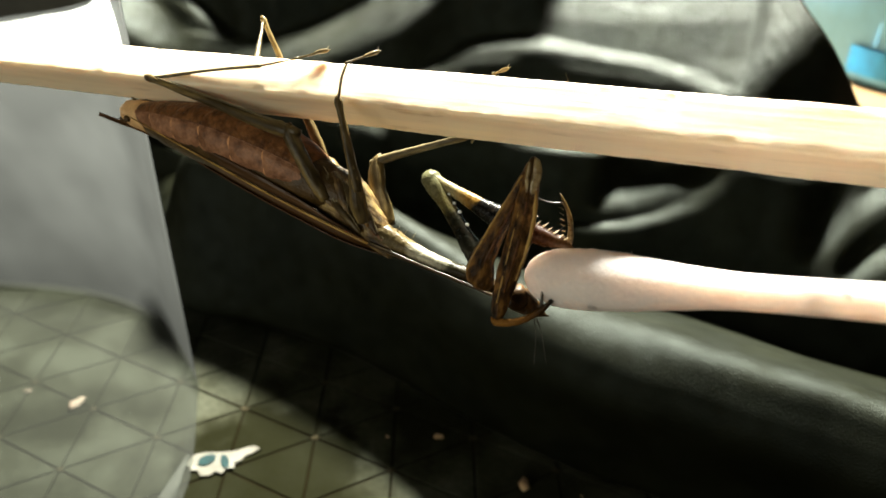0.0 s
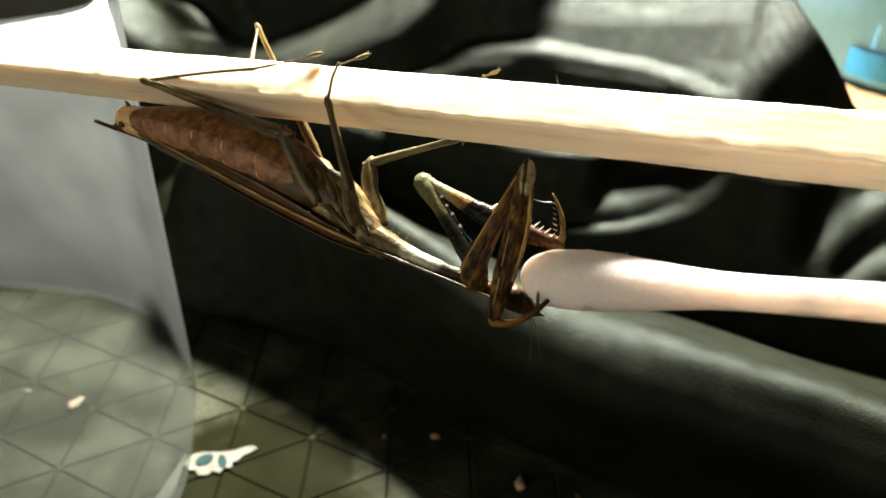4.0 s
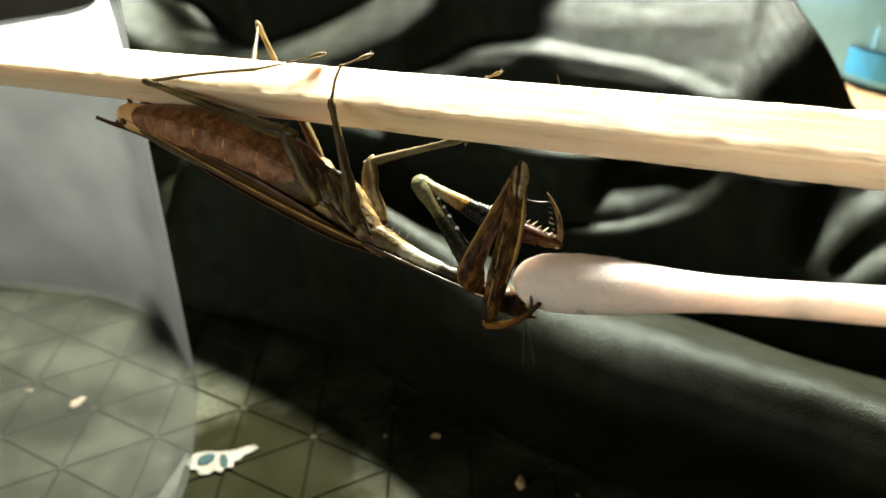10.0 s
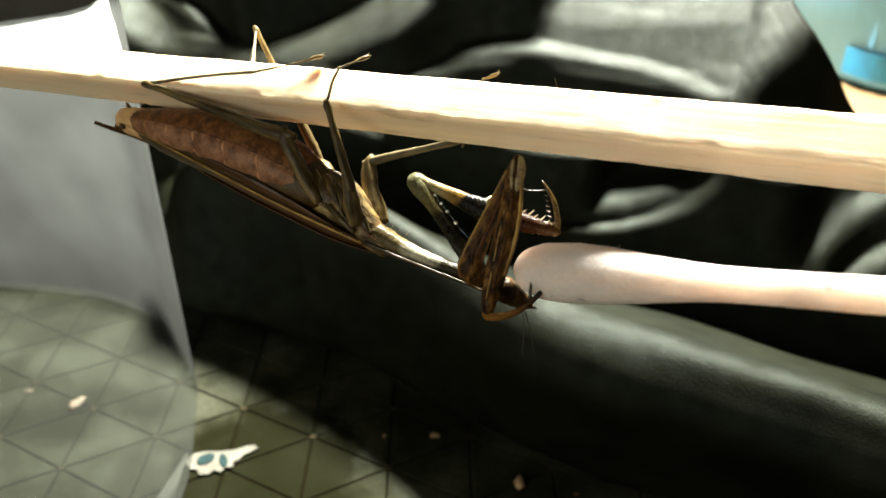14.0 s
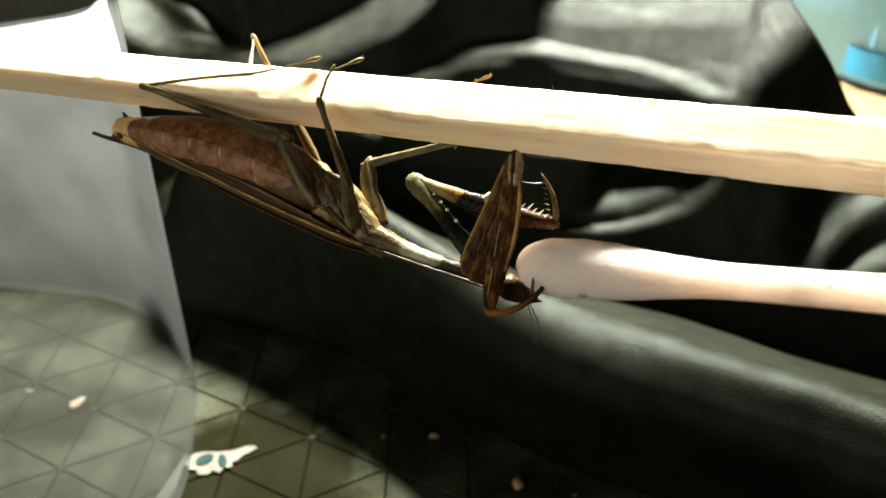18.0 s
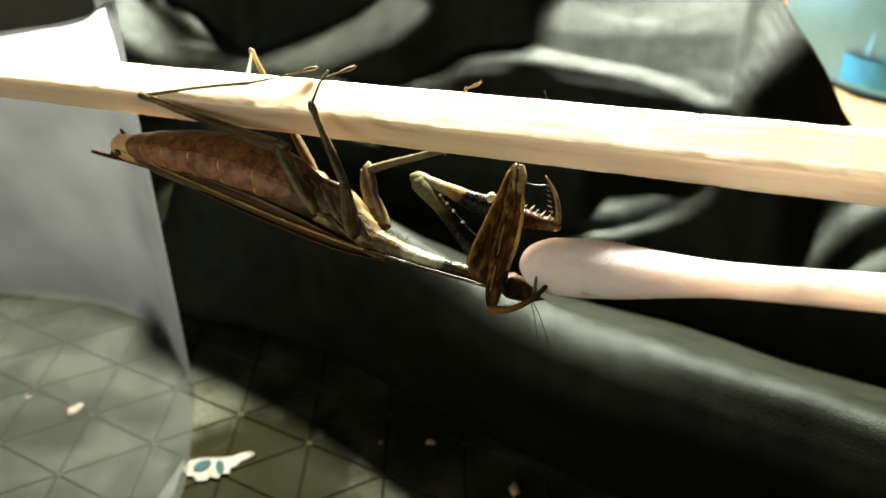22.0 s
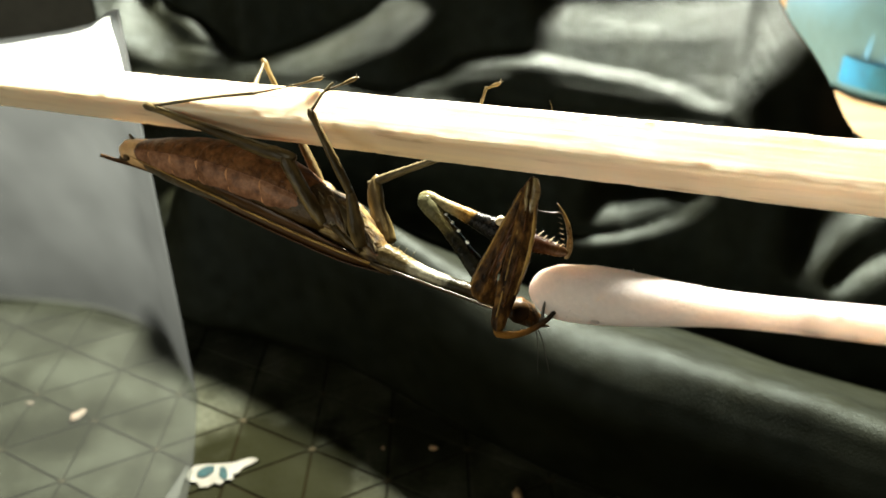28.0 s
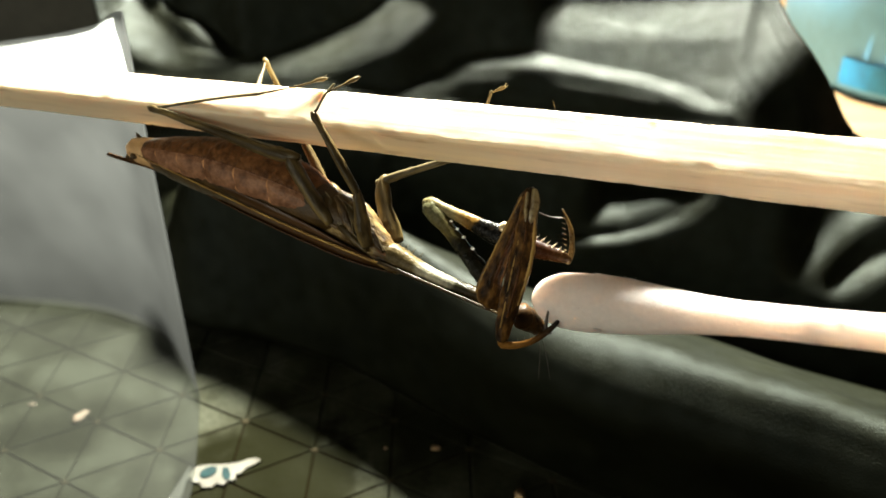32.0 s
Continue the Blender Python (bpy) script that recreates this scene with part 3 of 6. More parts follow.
    mod.thickness, mod.offset = 0.7 * MM, -1
    return tagged(ob, "crumpled black vinyl sheet lying in folds on the mat", "sheet")


build_sheet()


# ---- frosted clear film on the left: lies on the mat, then bends upright ----
def build_film():
    base = spread([(0, -46.7, 110.0), (1, -51, 117), (2, -60, 128), (3, -75, 136), (4, -100, 140), (5, -140, 141)], 60)
    front = spread([(0, -40.5, 58), (1, -47, 58), (2, -58, 58), (3, -74, 58), (4, -100, 58), (5, -140, 58)], 60)
    top = spread([(0, 77), (1, 75), (2, 70), (3, 66), (4, 62), (5, 59)], 60)
    flap, wall, fold = [], [], []
    bend = 3.0

    def seen(y, z):
        """How low and how deep a place lies in the camera's view, to which the film's edge is fitted."""
        deep = y * math.cos(LEAN) + (100 - z) * math.sin(LEAN)
        return (y * math.sin(LEAN) - (100 - z) * math.cos(LEAN)) / deep, deep

    for b, f, h in zip(base, front, top):
        edge = []
        for u in np.linspace(0, 1, 12):
            edge.append((f[1] + (b[1] - f[1]) * u + 2.2 * math.sin(math.pi * u) * math.exp(-b[0]), f[2] + (b[2] - f[2]) * u, 0.5))
        for u in np.linspace(0.02, 1, 14):
            edge.append((b[1] + 1.2 * u + 5.0 * u**3, b[2] - 12 * u**3, 1 + (h[1] - 1) * u))
        rows = [(seen(y, z)[0], x / seen(y, z)[1]) for x, y, z in edge]

        def across(y, z):
            low, deep = seen(y, z)
            return deep * float(np.interp(low, [r[0] for r in rows], [r[1] for r in rows]))

        for u in np.linspace(0, 1, 26):
            bow = 0.5 + 0.5 * abs(noise.noise((b[0] * 0.9, u * 5, 1))) + 2.2 * math.exp(-(((u - 0.42) / 0.13) ** 2)) * math.exp(-((b[0] / 0.5) ** 2))
            y = f[2] + (b[2] - bend - f[2]) * u
            flap.append((across(y, 0.5), y, bow))
        for g in np.linspace(0.1, 0.5, 8) * math.pi / 2:
            y, z = b[2] - bend + bend * math.sin(g), 0.7 + bend * (1 - math.cos(g))
            flap.append((across(y, z), y, z))
        for g in np.linspace(0.5, 1.0, 10)[:-1] * math.pi / 2:
            y, z = b[2] - bend + bend * math.sin(g), 0.7 + bend * (1 - math.cos(g))
            wall.append((across(y, z), y, z))
        for u in np.linspace((bend + 0.7) / h[1], 1, 23):
            sway = 0.6 * noise.noise((b[0] * 1.3, u * 3, 4)) * u
            y, z = b[2] + sway - 12 * u**3, h[1] * u
            wall.append((across(y, z), y, z))
        if b[0] > 0.55:
            for u in np.linspace(0, 1, 8):
                w = 0.87 + 0.13 * u
                crease = 1.2 * noise.noise((b[0] * 2.2, u * 2.0, 9))
                fold.append((b[1] + 1.2 * w + 5.0 * w**3, b[2] - 12 * w**3 - 1.8 + crease, h[1] * w - 0.4))
    strip = []
    for u in np.linspace(0, 1, 16):
        for w in np.linspace(0, 1, 6):
            y = 92.0 - 34.0 * u
            right = -43.2 + 1.6 * u
            strip.append((right - (0.4 + 9.5 * u) * w, y, 1.3 + 1.6 * math.sin(math.pi * w) * u + 0.25 * noise.noise((u * 4, w * 3, 2))))
    film = tagged(new("plastic_film"), "frosted clear plastic film bent upright off the mat", "film")
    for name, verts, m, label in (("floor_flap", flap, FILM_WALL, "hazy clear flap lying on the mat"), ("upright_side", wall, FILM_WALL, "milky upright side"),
                                   ("folded_top", fold, FILM_FOLD, "folded top edge with lamp light put into its white"), ("folded_corner", strip, FILM_CORNER, "whitish curling front corner, brightness put into its colour")):
        wide = {"floor_flap": 34, "upright_side": 32, "folded_top": 8, "folded_corner": 6}[name]
        ob = part(name, mesh_from(name, verts, grid_faces(len(verts) // wide, wide), m), film, label)
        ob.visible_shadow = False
        mod = ob.modifiers.new("thickness", "SOLIDIFY")
        mod.thickness, mod.offset = 0.25 * MM, 0
    return film


build_film()

# ---- far things: dark card, blue tub ----
card = tagged(new("dark_card_box", slab("dark_card_box", -290, -75, 245, 310, -2.4, 140, DARK_CARD, 2)), "dark olive card box standing behind the film", "box")


def tub():
    stops = [(0, 42), (4, 46), (60, 50), (118, 54), (122, 56), (126, 55)]
    verts = []
    for z, r in stops:
        for j in range(40):
            a = 2 * math.pi * j / 40
            c, s = math.cos(a), math.sin(a)
            verts.append((r * math.copysign(abs(c) ** 0.7, c), r * math.copysign(abs(s) ** 0.7, s), z))
    body = tagged(new("plastic_tub"), "pale blue plastic tub with a bright blue label", "tub")
    part("wall", mesh_from("tub_wall", verts, grid_faces(len(stops), 40, True) + [tuple(range(39, -1, -1))], BLUE), body)
    lab = []
    for z in (5, 15):
        for j in range(14):
            a = math.radians(196 + 66 * j / 13)
            c, s = math.cos(a), math.sin(a)
            r = 47.0 + z * 0.07
            lab.append((r * math.copysign(abs(c) ** 0.7, c), r * math.copysign(abs(s) ** 0.7, s), z))
    part("label", mesh_from("tub_label", lab, grid_faces(2, 14), BLUE_LABEL), body, "bright blue label")
    for k, a in enumerate((208, 219, 231, 246)):
        c, s = math.cos(math.radians(a)), math.sin(math.radians(a))
        rib = part("rib", slab("rib", -0.6, 0.6, -0.7, 0.7, 16, 120, BLUE, 0.3), body)
        rib.matrix_basis = pose(46.8 * MM * math.copysign(abs(c) ** 0.7, c), 46.8 * MM * math.copysign(abs(s) ** 0.7, s), 0, 0, 0, a + 90)
    body.matrix_basis = pose(0.194, 0.310, -0.0025, 0, 0, 10)


tub()

# ---- on the mat: torn label, crumbs ----
label_ob = tagged(new("torn_label"), "torn white paper label with teal print", "label")
ring = [(-5.6, -1.6), (-5.0, 0.3), (-4.4, 1.4), (-2.6, 2.3), (-0.6, 2.5), (1.4, 3.0), (3.0, 3.3), (4.8, 4.7), (6.2, 4.9), (7.2, 4.3), (6.0, 3.1), (4.9, 2.4), (4.4, 1.1), (3.5, 0.4), (3.9, -0.7), (2.6, -1.2), (2.2, -2.4), (0.8, -2.1), (0.1, -3.1), (-1.6, -3.3), (-2.6, -2.2), (-3.8, -2.4), (-4.5, -1.5)]
n_ring = len(ring)
part("paper", mesh_from("label_paper", [(x, y, 0) for x, y in ring] + [(x * 0.98, y * 0.98, 0.25 + 0.12 * math.sin(x)) for x, y in ring],
                        [tuple(range(n_ring, 2 * n_ring))] + [(i, (i + 1) % n_ring, n_ring + (i + 1) % n_ring, n_ring + i) for i in range(n_ring)], STICKER, False), label_ob)
for dx, turn, wide in ((-1.7, -48, 2.3), (1.7, 30, 1.5)):
    leaf = part("print", mesh_from("print_mark", [(wide * 0.5 * math.cos(a), 1.7 * math.sin(a), 0) for a in np.linspace(0, 2 * math.pi, 14)[:-1]], [tuple(range(13))], TEAL, False), label_ob, "teal printed leaf")
    leaf.matrix_basis = pose(dx * MM, 0.3 * MM, 0.45 * MM, 0, 0, turn)
label_ob.matrix_basis = pose(-0.0387, 0.0912, 0.0002, 0, 0, -7) @ Matrix.Scale(0.92, 4)

for x, y, size, flat, m in ((-67.8, 105.3, 1.9, 0.5, PALE_CRUMB), (-1.2, 97.4, 0.9, 0.6, CRUMB), (12.9, 86.6, 1.3, 0.7, CRUMB), (30.7, 87.0, 0.5, 0.5, CRUMB), (-78.5, 109.0, 0.9, 0.4, PALE_CRUMB),
                            (22, 84.5, 0.4, 0.4, CRUMB), (40, 82.5, 0.35, 0.4, CRUMB), (-10.2, 97.5, 0.45, 0.4, CRUMB)):
    tagged(new("crumb", lump("crumb", (size, size * 0.6, size * flat * 0.5), m, x, 0.6, flat=True)), "small pale crumb lying on the grey mat", "crumb", group="crumbs on the mat").matrix_basis = pose(x * MM, y * MM, -0.1 * MM, 0, 0, x * 7)


# ---- the wooden stick ----
def build_stick():
    p, q = at(-53.36, 22.47, 21.38), at(33.39, 7.11, -13.75)
    length = (q - p).length / MM
    x = (q - p).normalized()
    front = Vector((0, -1, 0)) - Vector((0, -1, 0)).dot(x) * x
    front.normalize()
    up = front.cross(x) * -1 if front.cross(x).z < 0 else front.cross(x)
    turn = radians(-32)
    e1 = (math.cos(turn) * front + math.sin(turn) * up).normalized()
    e2 = e1.cross(x) if e1.cross(x).z > 0 else x.cross(e1)
    m = Matrix((x, e2.cross(x), e2)).transposed().to_4x4()
    m.translation = p
    inward = 1 if (e2.cross(x)).dot(e1) > 0 else -1
    half, rim = 2.13, 0.34
    section = []
    for cx, cy, a0 in ((1, 1, 0), (-1, 1, 90), (-1, -1, 180), (1, -1, 270)):
        section.append((cx * (half - rim), cy * (half - rim), a0))
    verts, rows = [], 420
    sides = 0
    for s in np.linspace(-52, length + 34, rows):
        size = 0.955 + 0.085 * s / length
        ring = []
        for cx, cy, a0 in section:
            for k in range(5):
                a = radians(a0 + 22.5 * k)
                chip = 0.03 * noise.noise((s * 0.2, cx * 3, cy * 3)) + 0.05 * noise.noise((s * 1.4, cx * 5, cy * 5 + k)) - 0.25 * max(0.0, noise.noise((s * 0.9, cx * 7, cy * 7 + k * 0.3)) - 0.3)
                r = rim * (1 + 0.15 * noise.noise((s * 0.2, cx, cy)))
                ring.append((cx + math.cos(a) * r + chip * math.cos(a), cy + math.sin(a) * r + chip * math.sin(a)))
            nx = section[(section.index((cx, cy, a0)) + 1) % 4]
            for k in range(1, 6):
                u = k / 6
                fx, fy = ring[-1] if k == 1 else last
                if k == 1:
                    start = ring[-1]
                    end = (nx[0] + math.cos(radians(nx[2])) * rim, nx[1] + math.sin(radians(nx[2])) * rim)
                last = (start[0] + (end[0] - start[0]) * u, start[1] + (end[1] - start[1]) * u)
                grain = 0.015 * noise.noise((s * 0.09, last[0] * 4, last[1] * 4)) + 0.008 * noise.noise((s * 0.5, last[0] * 9, last[1] * 9))
                n = Vector(last).normalized()
                ring.append((last[0] + n.x * grain, last[1] + n.y * grain))
        sides = len(ring)
        tw = -inward * radians(9) * (s / length - 0.35)
        ct, st = math.cos(tw) * size, math.sin(tw) * size
        verts += [(s, a * ct - b * st, a * st + b * ct) for a, b in ring]
    faces = grid_faces(rows, sides, True) + [tuple(range(sides - 1, -1, -1)), tuple((rows - 1) * sides + i for i in range(sides))]
    ob = tagged(new("wooden_stick", mesh_from("wooden_stick", verts, faces, WOOD)), "pale square bamboo stick with rough split edges", "stick")
    ob.matrix_basis = m
    return ob


stick = build_stick()
hair = part("fibre", spike("fibre", 1.3, 0.05, THIN_LEG, 0.5), stick, "loose splinter fibre")
hair.matrix_basis = stick.matrix_basis.inverted() @ bone(at(10.6, 14.1, -2.6), at(10.75, 15.3, -2.6))
for a, b, d in ((-2.8, 16.0, 2.4), (3.3, 15.2, 0.0), (-3.6, 16.1, 2.7)):
    f = part("fibre", hair.data, stick, "loose splinter fibre")
    f.matrix_basis = stick.matrix_basis.inverted() @ bone(at(a, b - 0.25, d), at(a + 0.5, b + 0.35, d)) @ Matrix.Scale(0.6, 4)

# ---- the cotton swab ----
swab = tagged(new("cotton_swab"), "white cotton swab with a plump bud and paper stem", "cotton swab")
part("bud", limb("bud", [(0.25, 0, 0.9, 0.9), (0.9, 0, 1.6, 1.6), (2.2, 0, 2.2, 2.2), (5.2, 0, 2.52, 2.52), (8, 0.03, 2.42, 2.42), (10.4, 0, 2.2, 2.2), (14.3, 0, 1.72, 1.72), (16.5, 0, 1.48, 1.48), (18.5, 0, 1.34, 1.34), (21.0, 0, 1.27, 1.27), (24.0, 0, 1.24, 1.24), (27.5, 0, 1.215, 1.215)], COTTON, 40, 90, 0.014), swab)
FUZZ = [spike("fuzz_fibre", 0.26, 0.02, COTTON, 0.12), spike("fuzz_fibre", 0.18, 0.022, COTTON, -0.08)]
for k in range(46):
    x = 0.8 + 11.5 * ((k * 0.618) % 1.0)
    around = radians((k * 137.5) % 360)
    r = float(np.interp(x, (0.25, 0.9, 2.2, 5.2, 8, 10.4, 14.3), (0.9, 1.6, 2.2, 2.52, 2.42, 2.2, 1.7)))
    fibre = part("fuzz_fibre", FUZZ[k % 2], swab)
    fibre.matrix_basis = pose(x * MM, r * 0.985 * MM * math.cos(around), r * 0.985 * MM * math.sin(around), math.degrees(around) - 90, 0, 0) @ pose(0, 0, 0, 0, -20 - (k * 29) % 55, (k * 83) % 360)
for x, around, size in ((3.2, 95, 0.36), (4.6, 82, 0.28), (6.4, 97, 0.34), (9.4, 88, 0.26), (7.4, 240, 0.3)):
    a, r = radians(around), float(np.interp(x, (2.2, 5.2, 8, 10.4), (2.2, 2.52, 2.42, 2.2)))
    tuft = part("cotton_tuft", lump("cotton_tuft", (size * 1.5, size * 0.8, size * 0.3), COTTON, x, 0.5, 7, 10), swab)
    tuft.matrix_basis = pose(x * MM, r * MM * math.cos(a), r * MM * math.sin(a), around - 90, 0, 0)
part("stem", limb("stem", [(13, 0, 0.85, 0.85), (17.5, 0, 1.1, 1.1), (20, 0, 1.21, 1.21), (26, 0, 1.23, 1.23), (36, 0, 1.23, 1.23), (70, 0, 1.23, 1.23)], PAPER, 28, 12, 0.004), swab)

# ---- where the joints of the mantis and the swab go: depth, then rows of seconds, a and b ----
JOINTS = {
    "tail": (14.7, [(0, -34.56, 14.61), (1, -34.77, 14.58), (2, -34.82, 14.36), (3, -34.86, 14.23), (3.5, -34.93, 14.19), (5.5, -34.74, 14.46), (6, -34.78, 14.55), (7, -35, 14.53), (8, -34.95, 14.49), (9, -34.98, 14.59), (10, -35.04, 14.6), (11, -35.1, 14.58), (12, -35.14, 14.54), (13, -35.25, 14.53), (14, -35.27, 14.35), (14.5, -35.33, 14.3), (16.5, -35.72, 13.88), (17, -35.41, 13.81), (18, -35.23, 13.44), (19, -35.26, 13.32), (20, -35.36, 13.24), (21, -35.37, 13.01), (22, -35.24, 12.47), (23, -35.4, 12.4), (24, -35.3, 12.4), (25, -35.36, 12.29), (25.5, -34.86, 11.26), (27.5, -34.76, 12.7), (28, -34.64, 12.85), (29, -34.25, 12.98), (30, -34.41, 13.11), (31, -34.54, 13.38), (32, -34.55, 13.16)]),
    "hip": (4.79, [(0, -12.13, 5.36), (1, -12.23, 5.42), (2, -12.27, 5.35), (3, -12.27, 5.25), (3.5, -12.26, 5.25), (5.5, -12.29, 5.34), (6, -12.26, 5.35), (7, -12.31, 5.36), (8, -12.37, 5.3), (9, -12.43, 5.33), (10, -12.41, 5.33), (11, -12.42, 5.44), (12, -12.38, 5.4), (13, -12.39, 5.42), (14, -12.32, 5.4), (14.5, -12.32, 5.41), (16.5, -12.7, 5.29), (17, -12.36, 5.3), (18, -12.19, 5.31), (19, -12.15, 5.33), (20, -12.17, 5.26), (21, -12.12, 5.23), (22, -11.92, 5.33), (23, -11.78, 5.4), (24, -11.86, 5.45), (25, -11.81, 5.37), (25.5, -11.55, 5.45), (27.5, -11.91, 5.23), (28, -11.85, 5.17), (29, -11.69, 5.25), (30, -11.66, 5.29), (31, -11.59, 5.23), (32, -11.57, 5.15)]),
    "wing": (2.25, [(0, -6, 0.43), (1, -6.09, 0.62), (2, -6.09, 0.51), (3, -5.97, 0.35), (3.5, -5.94, 0.34), (5.5, -6, 0.47), (6, -6.01, 0.5), (7, -6.03, 0.48), (8, -6.1, 0.4), (9, -6.17, 0.39), (10, -6.16, 0.47), (11, -6.15, 0.59), (12, -6.11, 0.54), (13, -6.11, 0.64), (14, -6.03, 0.69), (14.5, -5.99, 0.7), (16.5, -6.22, 0.57), (17, -5.89, 0.61), (18, -5.72, 0.69), (19, -5.69, 0.78), (20, -5.62, 0.72), (21, -5.48, 0.7), (22, -5.14, 1.01), (23, -5.02, 1.26), (24, -5.03, 1.2), (25, -4.96, 1.14), (25.5, -4.46, 1.47), (27.5, -5.18, 0.67), (28, -5.15, 0.63), (29, -4.94, 0.69), (30, -4.96, 0.76), (31, -4.9, 0.71), (32, -4.8, 0.63)]),
    "neck": (-1.91, [(0, 4.31, -3.82), (1, 4.19, -3.56), (2, 4.3, -3.64), (3, 4.57, -3.9), (3.5, 4.62, -3.88), (5.5, 4.41, -3.79), (6, 4.38, -3.79), (7, 4.31, -3.8), (8, 4.24, -3.95), (9, 4.12, -4.11), (10, 4.12, -4.09), (11, 4.1, -3.86), (12, 4.12, -3.81), (13, 4.16, -3.57), (14, 4.38, -3.39), (14.5, 4.4, -3.39), (16.5, 4.37, -3.18), (17, 4.73, -3.09), (18, 4.99, -2.9), (19, 5.11, -2.92), (20, 5.41, -2.84), (21, 5.65, -2.56), (22, 6.12, -2.31), (23, 6.07, -2.06), (24, 5.99, -2.32), (25, 6.12, -2.5), (25.5, 6.83, -1.45), (27.5, 5.76, -3.28), (28, 5.84, -3.38), (29, 6.12, -3.36), (30, 5.99, -3.44), (31, 5.82, -3.81), (32, 6.06, -4.02)]),
    "apex": (-5.89, [(0, 6.87, 6.58), (1, 6.52, 6.94), (2, 6.68, 6.9), (3, 7.2, 6.5), (3.5, 7.25, 6.53), (5.5, 6.85, 6.72), (6, 6.76, 6.69), (7, 6.72, 6.69), (8, 6.76, 6.57), (9, 6.56, 6.36), (10, 6.53, 6.46), (11, 6.32, 6.8), (12, 6.3, 6.81), (13, 6.28, 7.14), (14, 6.48, 7.44), (14.5, 6.5, 7.47), (16.5, 6.3, 7.85), (17, 6.71, 7.92), (18, 6.67, 8.33), (19, 6.78, 8.31), (20, 6.98, 8.29), (21, 7.16, 8.56), (22, 7.73, 9.13), (23, 7.44, 9.47), (24, 7.46, 9.24), (25, 7.95, 9.05), (25.5, 8.32, 10.2), (27.5, 8.09, 7.98), (28, 8.25, 7.89), (29, 8.4, 8.09), (30, 8.07, 8.04), (31, 7.7, 7.75), (32, 7.97, 7.5)]),
    "claw": (-5.83, [(0, 4.05, -5.89), (1, 3.92, -5.56), (2, 4.11, -5.66), (3, 4.54, -6.01), (3.5, 4.6, -6.01), (5.5, 4.59, -5.79), (6, 4.54, -5.77), (7, 4.47, -5.78), (8, 4.47, -6.03), (9, 4.15, -6.26), (10, 3.98, -6.2), (11, 3.91, -5.95), (12, 3.8, -5.89), (13, 3.74, -5.68), (14, 4.03, -5.46), (14.5, 4.11, -5.43), (16.5, 4, -5.18), (17, 4.41, -5.16), (18, 4.55, -4.93), (19, 4.54, -4.83), (20, 4.43, -4.41), (21, 4.55, -4.14), (22, 5.22, -4.05), (23, 5.07, -3.87), (24, 5.09, -4.15), (25, 5.49, -4.44), (25.5, 6.02, -3.21), (27.5, 4.97, -5.16), (28, 5.14, -5.36), (29, 5.43, -5.52), (30, 5.16, -5.58), (31, 4.87, -6.1), (32, 5.18, -6.42)]),
    "clawtip": (-7.45, [(0, 9.05, -3.63), (1, 8.85, -3.2), (2, 9.03, -3.27), (3, 9.56, -3.65), (3.5, 9.64, -3.63), (5.5, 9.2, -3.52), (6, 9.16, -3.5), (7, 9.04, -3.52), (8, 9.04, -3.71), (9, 8.91, -3.93), (10, 8.81, -3.79), (11, 8.72, -3.49), (12, 8.69, -3.47), (13, 8.73, -3.14), (14, 9.05, -2.88), (14.5, 9.15, -2.82), (16.5, 9.06, -2.51), (17, 9.44, -2.49), (18, 9.61, -2.3), (19, 9.63, -2.26), (20, 9.67, -2), (21, 9.82, -1.78), (22, 10.47, -1.63), (23, 10.18, -1.37), (24, 10.29, -1.7), (25, 10.82, -2.01), (25.5, 11.32, -0.72), (27.5, 10.68, -2.75), (28, 10.77, -2.98), (29, 10.95, -3.01), (30, 10.73, -3.08), (31, 10.38, -3.58), (32, 10.7, -3.91)]),
    "coxa_near": (-3.09, [(0, 2.25, -2.67), (1, 2.14, -2.41), (2, 2.24, -2.49), (3, 2.51, -2.74), (3.5, 2.55, -2.72), (5.5, 2.34, -2.63), (6, 2.31, -2.63), (7, 2.25, -2.64), (8, 2.17, -2.79), (9, 2.05, -2.94), (10, 2.05, -2.92), (11, 2.02, -2.69), (12, 2.04, -2.64), (13, 2.08, -2.41), (14, 2.3, -2.22), (14.5, 2.31, -2.22), (16.5, 2.27, -2.01), (17, 2.64, -1.92), (18, 2.9, -1.74), (19, 3.02, -1.75), (20, 3.31, -1.67), (21, 3.54, -1.39), (22, 4, -1.14), (23, 3.94, -0.89), (24, 3.86, -1.14), (25, 3.99, -1.32), (25.5, 4.69, -0.29), (27.5, 3.63, -2.07), (28, 3.71, -2.17), (29, 3.98, -2.15), (30, 3.85, -2.22), (31, 3.68, -2.59), (32, 3.91, -2.79)]),
    "coxa_far": (0.58, [(0, 3.23, -1.78), (1, 3.12, -1.53), (2, 3.21, -1.59), (3, 3.47, -1.84), (3.5, 3.51, -1.82), (5.5, 3.29, -1.73), (6, 3.26, -1.74), (7, 3.2, -1.75), (8, 3.13, -1.89), (9, 3, -2.05), (10, 2.99, -2.02), (11, 2.97, -1.78), (12, 2.99, -1.73), (13, 3.03, -1.48), (14, 3.26, -1.29), (14.5, 3.28, -1.28), (16.5, 3.25, -1.06), (17, 3.6, -0.98), (18, 3.86, -0.79), (19, 3.99, -0.81), (20, 4.29, -0.72), (21, 4.54, -0.42), (22, 5.01, -0.16), (23, 4.96, 0.09), (24, 4.89, -0.17), (25, 5.02, -0.36), (25.5, 5.75, 0.71), (27.5, 4.67, -1.18), (28, 4.74, -1.28), (29, 5.03, -1.27), (30, 4.91, -1.35), (31, 4.74, -1.72), (32, 4.98, -1.92)]),
